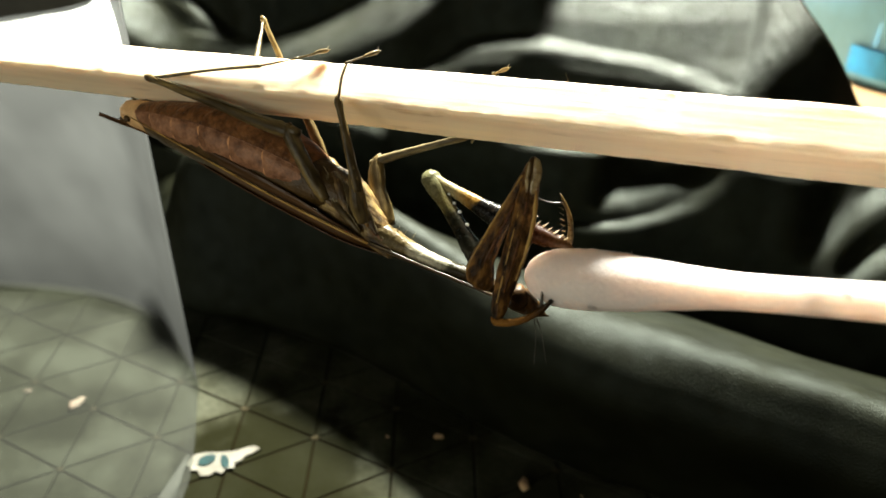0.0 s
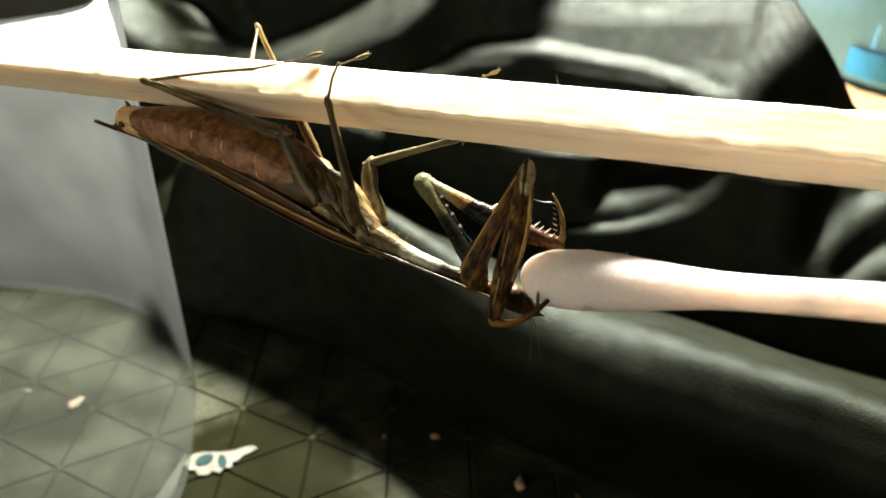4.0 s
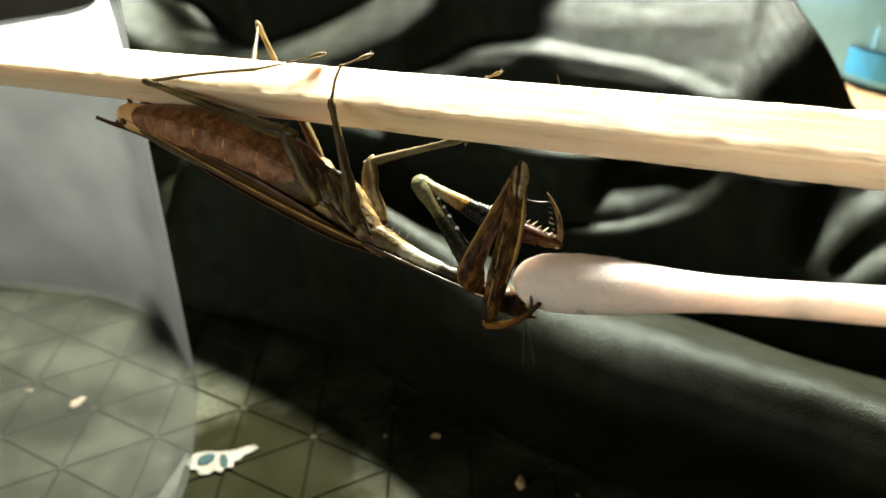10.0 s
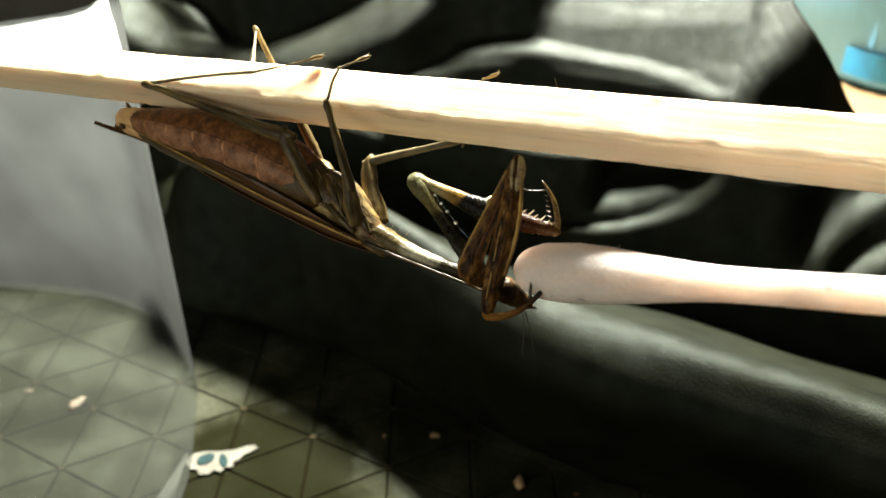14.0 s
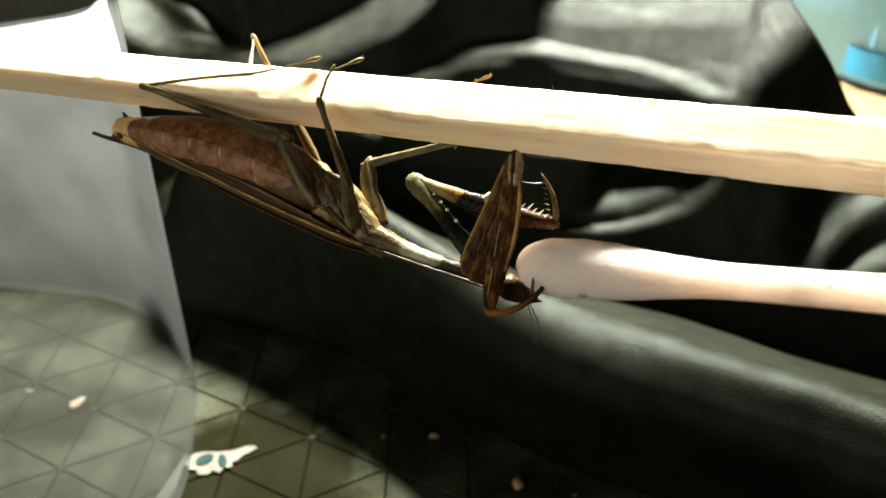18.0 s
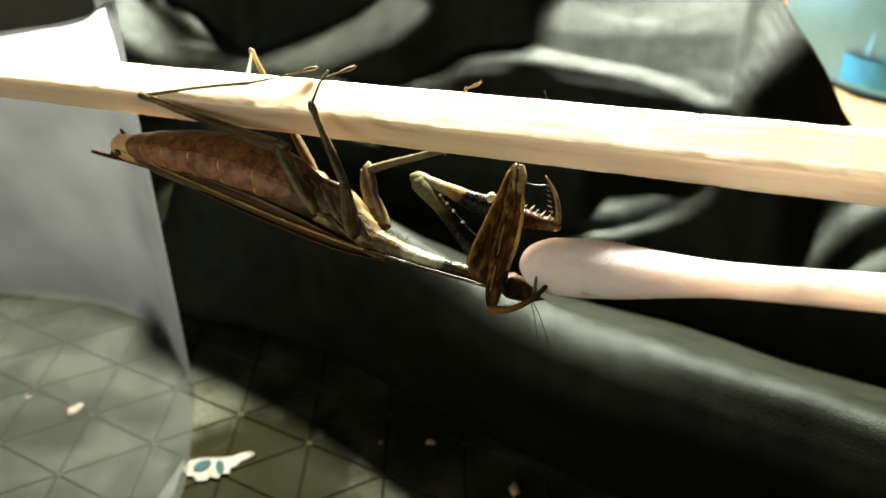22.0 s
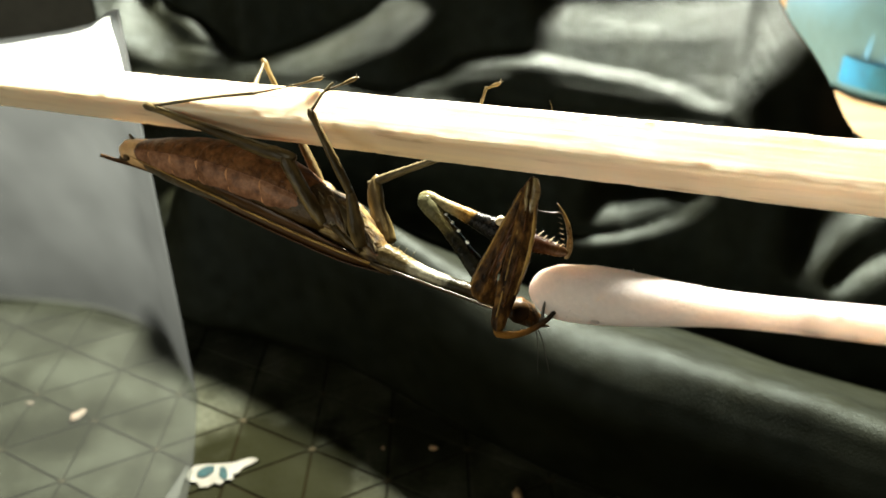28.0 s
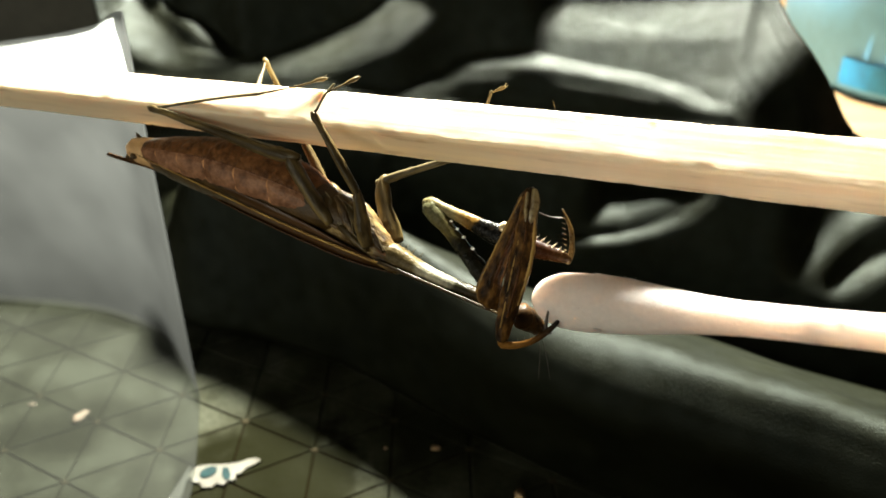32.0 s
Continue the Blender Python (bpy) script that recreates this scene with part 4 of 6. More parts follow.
    "far_knee": (4.69, [(0, -1.47, 6.6), (1, -1.65, 6.84), (2, -1.67, 6.75), (3, -1.56, 6.58), (3.5, -1.56, 6.58), (5.5, -1.82, 6.63), (6, -1.83, 6.66), (7, -1.9, 6.61), (8, -1.94, 6.46), (9, -2, 6.38), (10, -2.06, 6.42), (11, -2.17, 6.58), (12, -2.3, 6.58), (13, -2.41, 6.71), (14, -2.36, 6.82), (14.5, -2.34, 6.84), (16.5, -2.7, 6.82), (17, -2.36, 6.87), (18, -2.19, 6.98), (19, -2.17, 6.98), (20, -1.98, 7.13), (21, -1.68, 7.45), (22, -1.46, 8.08), (23, -1.58, 8.07), (24, -1.61, 7.9), (25, -1.52, 7.77), (25.5, -1.26, 8.45), (27.5, -1.51, 7.18), (28, -1.38, 7.22), (29, -1.08, 7.38), (30, -1.28, 7.13), (31, -1.34, 6.82), (32, -1.28, 6.52)]),
    "far_tip": (-0.99, [(0, 10.36, 4.25), (1, 10.18, 4.68), (2, 10.19, 4.73), (3, 10.51, 4.48), (3.5, 10.54, 4.49), (5.5, 10.28, 4.77), (6, 10.22, 4.8), (7, 10.06, 4.79), (8, 9.98, 4.69), (9, 9.95, 4.51), (10, 9.93, 4.6), (11, 9.84, 5.04), (12, 9.77, 5.19), (13, 9.69, 5.5), (14, 9.73, 5.85), (14.5, 9.7, 5.94), (16.5, 9.43, 6.28), (17, 9.76, 6.34), (18, 9.98, 6.69), (19, 10.03, 6.75), (20, 10.25, 6.64), (21, 10.51, 6.98), (22, 10.89, 7.55), (23, 10.68, 8.13), (24, 10.67, 7.86), (25, 10.9, 7.52), (25.5, 11.15, 8.22), (27.5, 11.37, 5.68), (28, 11.53, 5.6), (29, 11.88, 5.73), (30, 11.6, 5.75), (31, 11.53, 5.33), (32, 11.62, 5.17)]),
    "far_joint": (-1.31, [(0, 10.57, 0.19), (1, 10.39, 0.6), (2, 10.4, 0.61), (3, 10.72, 0.3), (3.5, 10.75, 0.3), (5.5, 10.5, 0.52), (6, 10.43, 0.54), (7, 10.35, 0.54), (8, 10.34, 0.46), (9, 10.38, 0.3), (10, 10.43, 0.41), (11, 10.42, 0.85), (12, 10.43, 1.02), (13, 10.43, 1.35), (14, 10.45, 1.69), (14.5, 10.41, 1.77), (16.5, 10.12, 2.09), (17, 10.44, 2.17), (18, 10.64, 2.53), (19, 10.68, 2.59), (20, 10.88, 2.47), (21, 11.09, 2.64), (22, 11.42, 3.06), (23, 11.16, 3.49), (24, 11.25, 3.56), (25, 11.58, 3.56), (25.5, 11.88, 4.42), (27.5, 11.86, 1.58), (28, 11.96, 1.42), (29, 12.19, 1.39), (30, 11.8, 1.26), (31, 11.73, 0.91), (32, 11.81, 0.83)]),
    "head": (-2.53, [(0, 6.22, -4.33), (1, 6.01, -3.9), (2, 6.16, -3.96), (3, 6.63, -4.34), (3.5, 6.71, -4.32), (5.5, 6.28, -4.23), (6, 6.23, -4.21), (7, 6.1, -4.22), (8, 6.11, -4.41), (9, 5.95, -4.65), (10, 5.84, -4.56), (11, 5.75, -4.24), (12, 5.74, -4.2), (13, 5.76, -3.86), (14, 6.04, -3.63), (14.5, 6.11, -3.6), (16.5, 5.99, -3.3), (17, 6.39, -3.25), (18, 6.71, -3.15), (19, 6.74, -3.18), (20, 6.66, -2.88), (21, 6.86, -2.55), (22, 7.51, -2.37), (23, 7.18, -2.1), (24, 7.21, -2.53), (25, 7.63, -2.85), (25.5, 8.25, -1.48), (27.5, 7.43, -3.52), (28, 7.53, -3.69), (29, 7.75, -3.74), (30, 7.46, -3.71), (31, 7.12, -4.09), (32, 7.52, -4.36)]),
    "mid_knee": (-0.77, [(0, -9.94, 13.44), (1, -9.98, 13.41), (2, -10.13, 13.5), (3, -10.22, 13.65), (3.5, -10.27, 13.68), (5.5, -10.23, 13.54), (6, -10.22, 13.5), (7, -10.21, 13.48), (8, -10.24, 13.52), (9, -10.24, 13.54), (10, -10.18, 13.47), (11, -10.19, 13.44), (12, -10.25, 13.45), (13, -10.28, 13.5), (14, -10.48, 13.62), (14.5, -10.54, 13.65), (16.5, -11.1, 13.69), (17, -10.82, 13.78), (18, -10.82, 14.04), (19, -10.81, 14.07), (20, -10.75, 14.08), (21, -10.85, 14.14), (22, -11.25, 14.52), (23, -11.3, 14.2), (24, -11.31, 14.22), (25, -11.49, 14.49), (25.5, -12.12, 14.58), (27.5, -11.88, 14.62), (28, -11.92, 14.79), (29, -11.89, 15.03), (30, -11.88, 14.78), (31, -12.09, 14.56), (32, -12.01, 14.57)]),
    "mid_foot": (0.23, [(0, -6.11, 18.07), (1, -6.28, 18.07), (2, -6.47, 18.05), (3, -6.4, 18.03), (3.5, -6.4, 18.05), (5.5, -6.41, 18.09), (6, -6.43, 18.1), (7, -6.46, 18.09), (8, -6.5, 18.05), (9, -6.53, 18.06), (10, -6.45, 18.07), (11, -6.39, 18.1), (12, -6.39, 18.1), (13, -6.37, 18.12), (14, -6.49, 18.17), (14.5, -6.59, 18.16), (16.5, -7, 18.17), (17, -6.7, 18.15), (18, -6.73, 18.16), (19, -6.82, 18.19), (20, -6.81, 18.23), (21, -6.92, 18.2), (22, -7, 18.32), (23, -7.29, 18.33), (24, -7.32, 18.39), (25, -7.32, 18.47), (25.5, -7.55, 18.38), (27.5, -7.26, 18.39), (28, -7.21, 18.37), (29, -7.13, 18.42), (30, -7.18, 18.46), (31, -7.31, 18.52), (32, -7.29, 18.53)]),
    "mid_bend": (-0.89, [(0, -9.07, 16.71), (1, -9.21, 16.71), (2, -9.39, 16.68), (3, -9.31, 16.65), (3.5, -9.3, 16.66), (5.5, -9.28, 16.7), (6, -9.29, 16.71), (7, -9.3, 16.7), (8, -9.33, 16.65), (9, -9.35, 16.65), (10, -9.24, 16.66), (11, -9.17, 16.68), (12, -9.15, 16.68), (13, -9.12, 16.69), (14, -9.27, 16.74), (14.5, -9.38, 16.73), (16.5, -9.86, 16.74), (17, -9.56, 16.73), (18, -9.61, 16.74), (19, -9.72, 16.77), (20, -9.74, 16.81), (21, -9.9, 16.77), (22, -10, 16.89), (23, -10.32, 16.9), (24, -10.37, 16.92), (25, -10.38, 16.95), (25.5, -10.61, 16.85), (27.5, -10.36, 16.79), (28, -10.33, 16.75), (29, -10.27, 16.76), (30, -10.33, 16.76), (31, -10.48, 16.77), (32, -10.48, 16.73)]),
    "mid_hip": (1.17, [(0, -8.01, 3.28), (1, -8.1, 3.35), (2, -8.12, 3.27), (3, -8.07, 3.14), (3.5, -8.05, 3.14), (5.5, -8.08, 3.25), (6, -8.06, 3.26), (7, -8.12, 3.26), (8, -8.16, 3.19), (9, -8.22, 3.21), (10, -8.19, 3.22), (11, -8.19, 3.32), (12, -8.15, 3.28), (13, -8.16, 3.3), (14, -8.09, 3.27), (14.5, -8.09, 3.28), (16.5, -8.44, 3.17), (17, -8.11, 3.19), (18, -7.93, 3.2), (19, -7.9, 3.22), (20, -7.91, 3.16), (21, -7.84, 3.11), (22, -7.62, 3.21), (23, -7.51, 3.3), (24, -7.59, 3.34), (25, -7.53, 3.26), (25.5, -7.29, 3.35), (27.5, -7.65, 3.15), (28, -7.59, 3.09), (29, -7.43, 3.17), (30, -7.41, 3.2), (31, -7.35, 3.14), (32, -7.32, 3.04)]),
    "mid_c": (-0.06, [(0, -8.7, 7.34), (1, -8.8, 7.41), (2, -8.81, 7.34), (3, -8.76, 7.24), (3.5, -8.74, 7.24), (5.5, -8.78, 7.36), (6, -8.75, 7.37), (7, -8.81, 7.37), (8, -8.86, 7.31), (9, -8.91, 7.33), (10, -8.89, 7.34), (11, -8.89, 7.46), (12, -8.85, 7.42), (13, -8.86, 7.44), (14, -8.79, 7.43), (14.5, -8.79, 7.45), (16.5, -9.15, 7.35), (17, -8.8, 7.35), (18, -8.63, 7.37), (19, -8.6, 7.39), (20, -8.6, 7.34), (21, -8.55, 7.32), (22, -8.33, 7.43), (23, -8.22, 7.52), (24, -8.31, 7.56), (25, -8.25, 7.48), (25.5, -8, 7.57), (27.5, -8.37, 7.39), (28, -8.3, 7.34), (29, -8.14, 7.42), (30, -8.13, 7.46), (31, -8.08, 7.4), (32, -8.04, 7.31)]),
    "hind_knee": (9.35, [(0, -30.67, 17.52), (1, -30.76, 17.49), (2, -30.84, 17.51), (3, -30.89, 17.52), (3.5, -30.9, 17.53), (5.5, -30.87, 17.51), (6, -30.87, 17.52), (7, -30.87, 17.54), (8, -30.89, 17.51), (9, -30.99, 17.52), (10, -31.04, 17.53), (11, -31.1, 17.53), (12, -31.11, 17.52), (13, -31.14, 17.49), (14, -31.09, 17.5), (14.5, -31.1, 17.49), (16.5, -31.55, 17.45), (17, -31.23, 17.47), (18, -31.11, 17.49), (19, -31.04, 17.49), (20, -31.05, 17.47), (21, -31.06, 17.41), (22, -31.04, 17.38), (23, -31.03, 17.33), (24, -31.06, 17.3), (25, -31.09, 17.32), (25.5, -30.97, 17.2), (27.5, -30.98, 17.29), (28, -31, 17.26), (29, -31, 17.19), (30, -30.98, 17.18), (31, -30.91, 17.17), (32, -30.94, 17.13)]),
    "hind_hip": (2.84, [(0, -11.93, 5.76), (1, -12.03, 5.82), (2, -12.07, 5.75), (3, -12.05, 5.65), (3.5, -12.04, 5.65), (5.5, -12.07, 5.75), (6, -12.04, 5.76), (7, -12.1, 5.77), (8, -12.15, 5.7), (9, -12.21, 5.73), (10, -12.19, 5.74), (11, -12.2, 5.85), (12, -12.17, 5.81), (13, -12.17, 5.83), (14, -12.11, 5.81), (14.5, -12.11, 5.82), (16.5, -12.48, 5.72), (17, -12.14, 5.72), (18, -11.97, 5.73), (19, -11.93, 5.75), (20, -11.95, 5.69), (21, -11.9, 5.66), (22, -11.7, 5.77), (23, -11.57, 5.84), (24, -11.66, 5.89), (25, -11.6, 5.81), (25.5, -11.34, 5.89), (27.5, -11.71, 5.69), (28, -11.65, 5.63), (29, -11.49, 5.72), (30, -11.47, 5.75), (31, -11.41, 5.7), (32, -11.38, 5.61)]),
    "fhind_knee": (11.51, [(0, -19.52, 24.24, 11.48), (1, -19.75, 24.24, 11.45), (2, -19.81, 24.08, 11.63), (3, -19.69, 23.94, 11.81), (3.5, -19.71, 23.91, 11.83), (5.5, -19.65, 24.09, 11.64), (6, -19.67, 24.16, 11.55), (7, -19.62, 24.16, 11.57), (8, -19.67, 23.99, 11.75), (9, -19.8, 24.05, 11.67), (10, -19.83, 24.14, 11.56), (11, -19.92, 24.21, 11.46), (12, -19.94, 24.13, 11.55), (13, -20.06, 24.04, 11.63), (14, -20.03, 23.93, 11.76), (14.5, -20.03, 23.95, 11.74), (16.5, -20.48, 23.72, 11.87), (17, -20.2, 23.61, 12.05), (18, -20.12, 23.39, 12.28), (19, -20.1, 23.31, 12.36), (20, -20.11, 23.26, 12.4), (21, -20.21, 23.16, 12.46), (22, -20.17, 22.99, 12.61), (23, -20.42, 23.09, 12.48), (24, -20.28, 23, 12.58), (25, -20.14, 22.86, 12.72), (25.5, -19.95, 22.82, 12.77), (27.5, -19.46, 22.9, 12.77), (28, -19.36, 22.92, 12.76), (29, -19.32, 23.04, 12.67), (30, -19.64, 23.05, 12.64), (31, -19.67, 23.13, 12.58), (32, -19.58, 23.07, 12.63)]),
    "fhind_hip": (6.83, [(0, -10.19, 6.36), (1, -10.29, 6.41), (2, -10.33, 6.34), (3, -10.33, 6.25), (3.5, -10.31, 6.25), (5.5, -10.34, 6.34), (6, -10.31, 6.35), (7, -10.37, 6.35), (8, -10.41, 6.3), (9, -10.47, 6.33), (10, -10.45, 6.34), (11, -10.46, 6.45), (12, -10.42, 6.41), (13, -10.42, 6.43), (14, -10.35, 6.4), (14.5, -10.35, 6.41), (16.5, -10.71, 6.3), (17, -10.39, 6.3), (18, -10.22, 6.31), (19, -10.19, 6.32), (20, -10.2, 6.26), (21, -10.14, 6.22), (22, -9.93, 6.33), (23, -9.78, 6.4), (24, -9.86, 6.45), (25, -9.81, 6.36), (25.5, -9.55, 6.43), (27.5, -9.9, 6.2), (28, -9.84, 6.15), (29, -9.66, 6.22), (30, -9.63, 6.26), (31, -9.54, 6.21), (32, -9.52, 6.13)]),
    "fmid_hip": (4.25, [(0, -6.15, 3.61), (1, -6.25, 3.8), (2, -6.25, 3.7), (3, -6.14, 3.56), (3.5, -6.12, 3.55), (5.5, -6.18, 3.68), (6, -6.18, 3.71), (7, -6.2, 3.69), (8, -6.27, 3.62), (9, -6.33, 3.62), (10, -6.33, 3.69), (11, -6.33, 3.82), (12, -6.29, 3.78), (13, -6.29, 3.89), (14, -6.19, 3.94), (14.5, -6.15, 3.95), (16.5, -6.39, 3.83), (17, -6.07, 3.86), (18, -5.9, 3.94), (19, -5.87, 4.02), (20, -5.8, 3.97), (21, -5.65, 3.97), (22, -5.31, 4.29), (23, -5.17, 4.54), (24, -5.19, 4.48), (25, -5.11, 4.42), (25.5, -4.6, 4.75), (27.5, -5.33, 3.92), (28, -5.3, 3.89), (29, -5.08, 3.96), (30, -5.09, 4.02), (31, -5.02, 3.98), (32, -4.92, 3.91)]),
    "fmid_knee": (5.61, [(0, -7.02, 8.54), (1, -7.13, 8.66), (2, -7.16, 8.6), (3, -7.08, 8.45), (3.5, -7.1, 8.45), (5.5, -7.1, 8.58), (6, -7.11, 8.61), (7, -7.12, 8.57), (8, -7.19, 8.47), (9, -7.19, 8.54), (10, -7.23, 8.58), (11, -7.25, 8.7), (12, -7.23, 8.7), (13, -7.3, 8.75), (14, -7.22, 8.79), (14.5, -7.22, 8.82), (16.5, -7.55, 8.72), (17, -7.21, 8.72), (18, -7.02, 8.75), (19, -6.97, 8.78), (20, -6.97, 8.75), (21, -6.89, 8.73), (22, -6.68, 8.95), (23, -6.71, 9.19), (24, -6.73, 9.22), (25, -6.66, 9.16), (25.5, -6.39, 9.41), (27.5, -6.56, 8.83), (28, -6.5, 8.78), (29, -6.25, 8.87), (30, -6.26, 8.9), (31, -6.18, 8.87), (32, -6.08, 8.86)]),
    "fmid_ta": (2.91, [(0, 2.59, 10.97), (1, 2.6, 10.95), (2, 2.43, 10.96), (3, 2.44, 10.92), (3.5, 2.42, 10.91), (5.5, 2.47, 10.83), (6, 2.43, 10.83), (7, 2.42, 10.82), (8, 2.43, 10.86), (9, 2.44, 10.88), (10, 2.53, 10.81), (11, 2.62, 10.79), (12, 2.56, 10.79), (13, 2.48, 10.8), (14, 2.41, 10.84), (14.5, 2.35, 10.86), (16.5, 1.98, 10.87), (17, 2.16, 10.85), (18, 2.01, 10.85), (19, 2.03, 10.85), (20, 2.12, 10.85), (21, 2.05, 10.82), (22, 1.52, 10.94), (23, 2.16, 17.16), (24, 0.9, 17.17), (25, 0.97, 17.19), (25.5, 3.8, 16.67), (27.5, 2.88, 11.96), (28, 2.96, 11.95), (29, 3.38, 11.86), (30, 3.34, 11.7), (31, 3.16, 11.59), (32, 3.14, 11.55)]),
    "fmid_tb": (2.13, [(0, 4.25, 16.32), (1, 4.25, 16.29), (2, 4.1, 16.33), (3, 4.13, 16.32), (3.5, 4.11, 16.32), (5.5, 4.16, 16.25), (6, 4.12, 16.24), (7, 4.11, 16.23), (8, 4.12, 16.28), (9, 4.14, 16.31), (10, 4.23, 16.24), (11, 4.32, 16.24), (12, 4.26, 16.25), (13, 4.18, 16.26), (14, 4.13, 16.31), (14.5, 4.07, 16.33), (16.5, 3.71, 16.37), (17, 3.88, 16.33), (18, 3.74, 16.33), (19, 3.76, 16.32), (20, 3.85, 16.35), (21, 3.79, 16.36), (22, 3.27, 16.49), (23, -3.67, 20.84), (24, -4.33, 17.77), (25, -4.25, 17.79), (25.5, 1.8, 20.69), (27.5, 4.63, 17.53), (28, 4.71, 17.52), (29, 5.13, 17.44), (30, 5.09, 17.27), (31, 4.92, 17.18), (32, 4.91, 17.15)]),
    "fmid_tc": (1.07, [(0, 5.64, 16.71), (1, 5.64, 16.68), (2, 5.5, 16.72), (3, 5.55, 16.71), (3.5, 5.53, 16.72), (5.5, 5.58, 16.65), (6, 5.54, 16.64), (7, 5.53, 16.64), (8, 5.55, 16.68), (9, 5.57, 16.71), (10, 5.66, 16.64), (11, 5.75, 16.65), (12, 5.7, 16.65), (13, 5.61, 16.67), (14, 5.57, 16.72), (14.5, 5.51, 16.74), (16.5, 5.16, 16.79), (17, 5.34, 16.74), (18, 5.19, 16.74), (19, 5.21, 16.73), (20, 5.31, 16.76), (21, 5.26, 16.78), (22, 4.76, 16.91), (23, -4.9, 21.09), (24, -5.77, 17.8), (25, -5.69, 17.82), (25.5, 1.14, 21.6), (27.5, 6.08, 17.95), (28, 6.18, 17.94), (29, 6.59, 17.86), (30, 6.55, 17.7), (31, 6.37, 17.61), (32, 6.37, 17.58)]),
    "fmid_femur": (2.91, [(0, 2.37, 10.81), (1, 2.38, 10.79), (2, 2.22, 10.8), (3, 2.22, 10.76), (3.5, 2.2, 10.75), (5.5, 2.26, 10.67), (6, 2.21, 10.66), (7, 2.2, 10.66), (8, 2.21, 10.7), (9, 2.22, 10.72), (10, 2.31, 10.65), (11, 2.4, 10.63), (12, 2.34, 10.63), (13, 2.26, 10.64), (14, 2.19, 10.68), (14.5, 2.13, 10.69), (16.5, 1.76, 10.7), (17, 1.94, 10.69), (18, 1.79, 10.69), (19, 1.81, 10.68), (20, 1.9, 10.69), (21, 1.83, 10.66), (22, 1.3, 10.78), (23, -1.22, 13.22), (24, -1.32, 13.34), (25, -1.25, 13.36), (25.5, -1.25, 13.52), (27.5, 2.66, 11.8), (28, 2.74, 11.78), (29, 3.15, 11.69), (30, 3.12, 11.53), (31, 2.94, 11.42), (32, 2.92, 11.39)]),
    "swab_tip": (-3.39, [(0, 6.95, -2.34), (1, 6.71, -2.01), (2, 6.89, -2.19), (3, 7.4, -2.49), (3.5, 7.48, -2.42), (5.5, 7.05, -2.32), (6, 7, -2.35), (7, 6.86, -2.4), (8, 6.81, -2.61), (9, 6.66, -2.87), (10, 6.59, -2.75), (11, 6.5, -2.41), (12, 6.48, -2.37), (13, 6.52, -1.99), (14, 6.83, -1.7), (14.5, 6.9, -1.65), (16.5, 6.86, -1.21), (17, 7.24, -1.23), (18, 7.41, -1.1), (19, 7.43, -1.01), (20, 7.46, -0.82), (21, 7.6, -0.63), (22, 8.26, -0.34), (23, 7.97, -0.17), (24, 8.03, -0.53), (25, 8.57, -0.68), (25.5, 9.11, 0.66), (27.5, 8.45, -1.53), (28, 8.56, -1.74), (29, 8.74, -1.78), (30, 8.51, -1.83), (31, 8.17, -2.27), (32, 8.5, -2.6)]),
    "swab_end": (-22.79, [(0, 26.76, -3.12), (1, 26.69, -2.78), (2, 27.12, -2.96), (3, 27.82, -3.29), (3.5, 27.95, -3.23), (5.5, 27.93, -3.04), (6, 27.9, -3.06), (7, 27.87, -3.12), (8, 27.85, -3.33), (9, 27.86, -3.53), (10, 27.95, -3.44), (11, 28.15, -3.17), (12, 28.18, -3.14), (13, 28.18, -2.85), (14, 28.37, -2.69), (14.5, 28.42, -2.68), (16.5, 28.49, -2.44), (17, 28.68, -2.45), (18, 28.77, -2.36), (19, 28.79, -2.32), (20, 29, -2.18), (21, 29.29, -2.06), (22, 29.63, -1.81), (23, 29.51, -1.58), (24, 29.43, -1.92), (25, 29.48, -2.13), (25.5, 29.47, -1.11), (27.5, 29.13, -2.86), (28, 29.21, -3.1), (29, 29.27, -3.09), (30, 28.98, -3.1), (31, 28.88, -3.47), (32, 29.06, -3.78)]),
}
for still, (a, b, d) in {"hind_c": (-14.95, 10.94, 3.08), "hind_t1": (-18.62, 17.75, 5.06), "hind_t2": (-14.44, 18.23, 3.78), "hind_t3": (-11.52, 18.94, 3.5),
                         "fh_c": (-12.71, 9.34, 9.59), "fh_foot": (-18.99, 18.21, 6.56)}.items():
    JOINTS[still] = (d, [(0, a, b), (32, a, b)])
TIMES = [row[0] for row in JOINTS["tail"][1]]
# the near knee slips behind the stick for a while
knee = []
for t, a, b in JOINTS["apex"][1]:
    d = float(np.interp(t, (0, 19, 21, 26, 28, 32), (-5.89, -5.89, -1.0, -1.0, -5.89, -5.89)))
    grow = (71 + d) / (71 - 5.89)
    knee.append((t, a * grow, b * grow, d))
JOINTS["apex"] = (-5.89, knee)


def joint(name, t):
    d, rows = JOINTS[name]
    when = [r[0] for r in rows]
    deep = float(np.interp(t, when, [r[3] for r in rows])) if len(rows[0]) > 3 else d
    return at(float(np.interp(t, when, [r[1] for r in rows])), float(np.interp(t, when, [r[2] for r in rows])), deep)


# ---- the mantis, hanging under the stick ----
mantis = tagged(new("praying_mantis"), "brown praying mantis hanging upside down under the stick", "mantis")
BASE = Matrix.Translation(at(-9.0, 3.0, 3.5))
mantis.matrix_basis = BASE
MOVES = []


def mover(ob, start, end, slack=0.0, length=0.0):
    """Lets the part run from one joint to another. slack: the share, of what the joints lie apart beyond its length, left at its start."""
    MOVES.append((ob, start, end, slack, length))
    return ob


def put(ob, m):
    ob.matrix_basis = m
    return ob


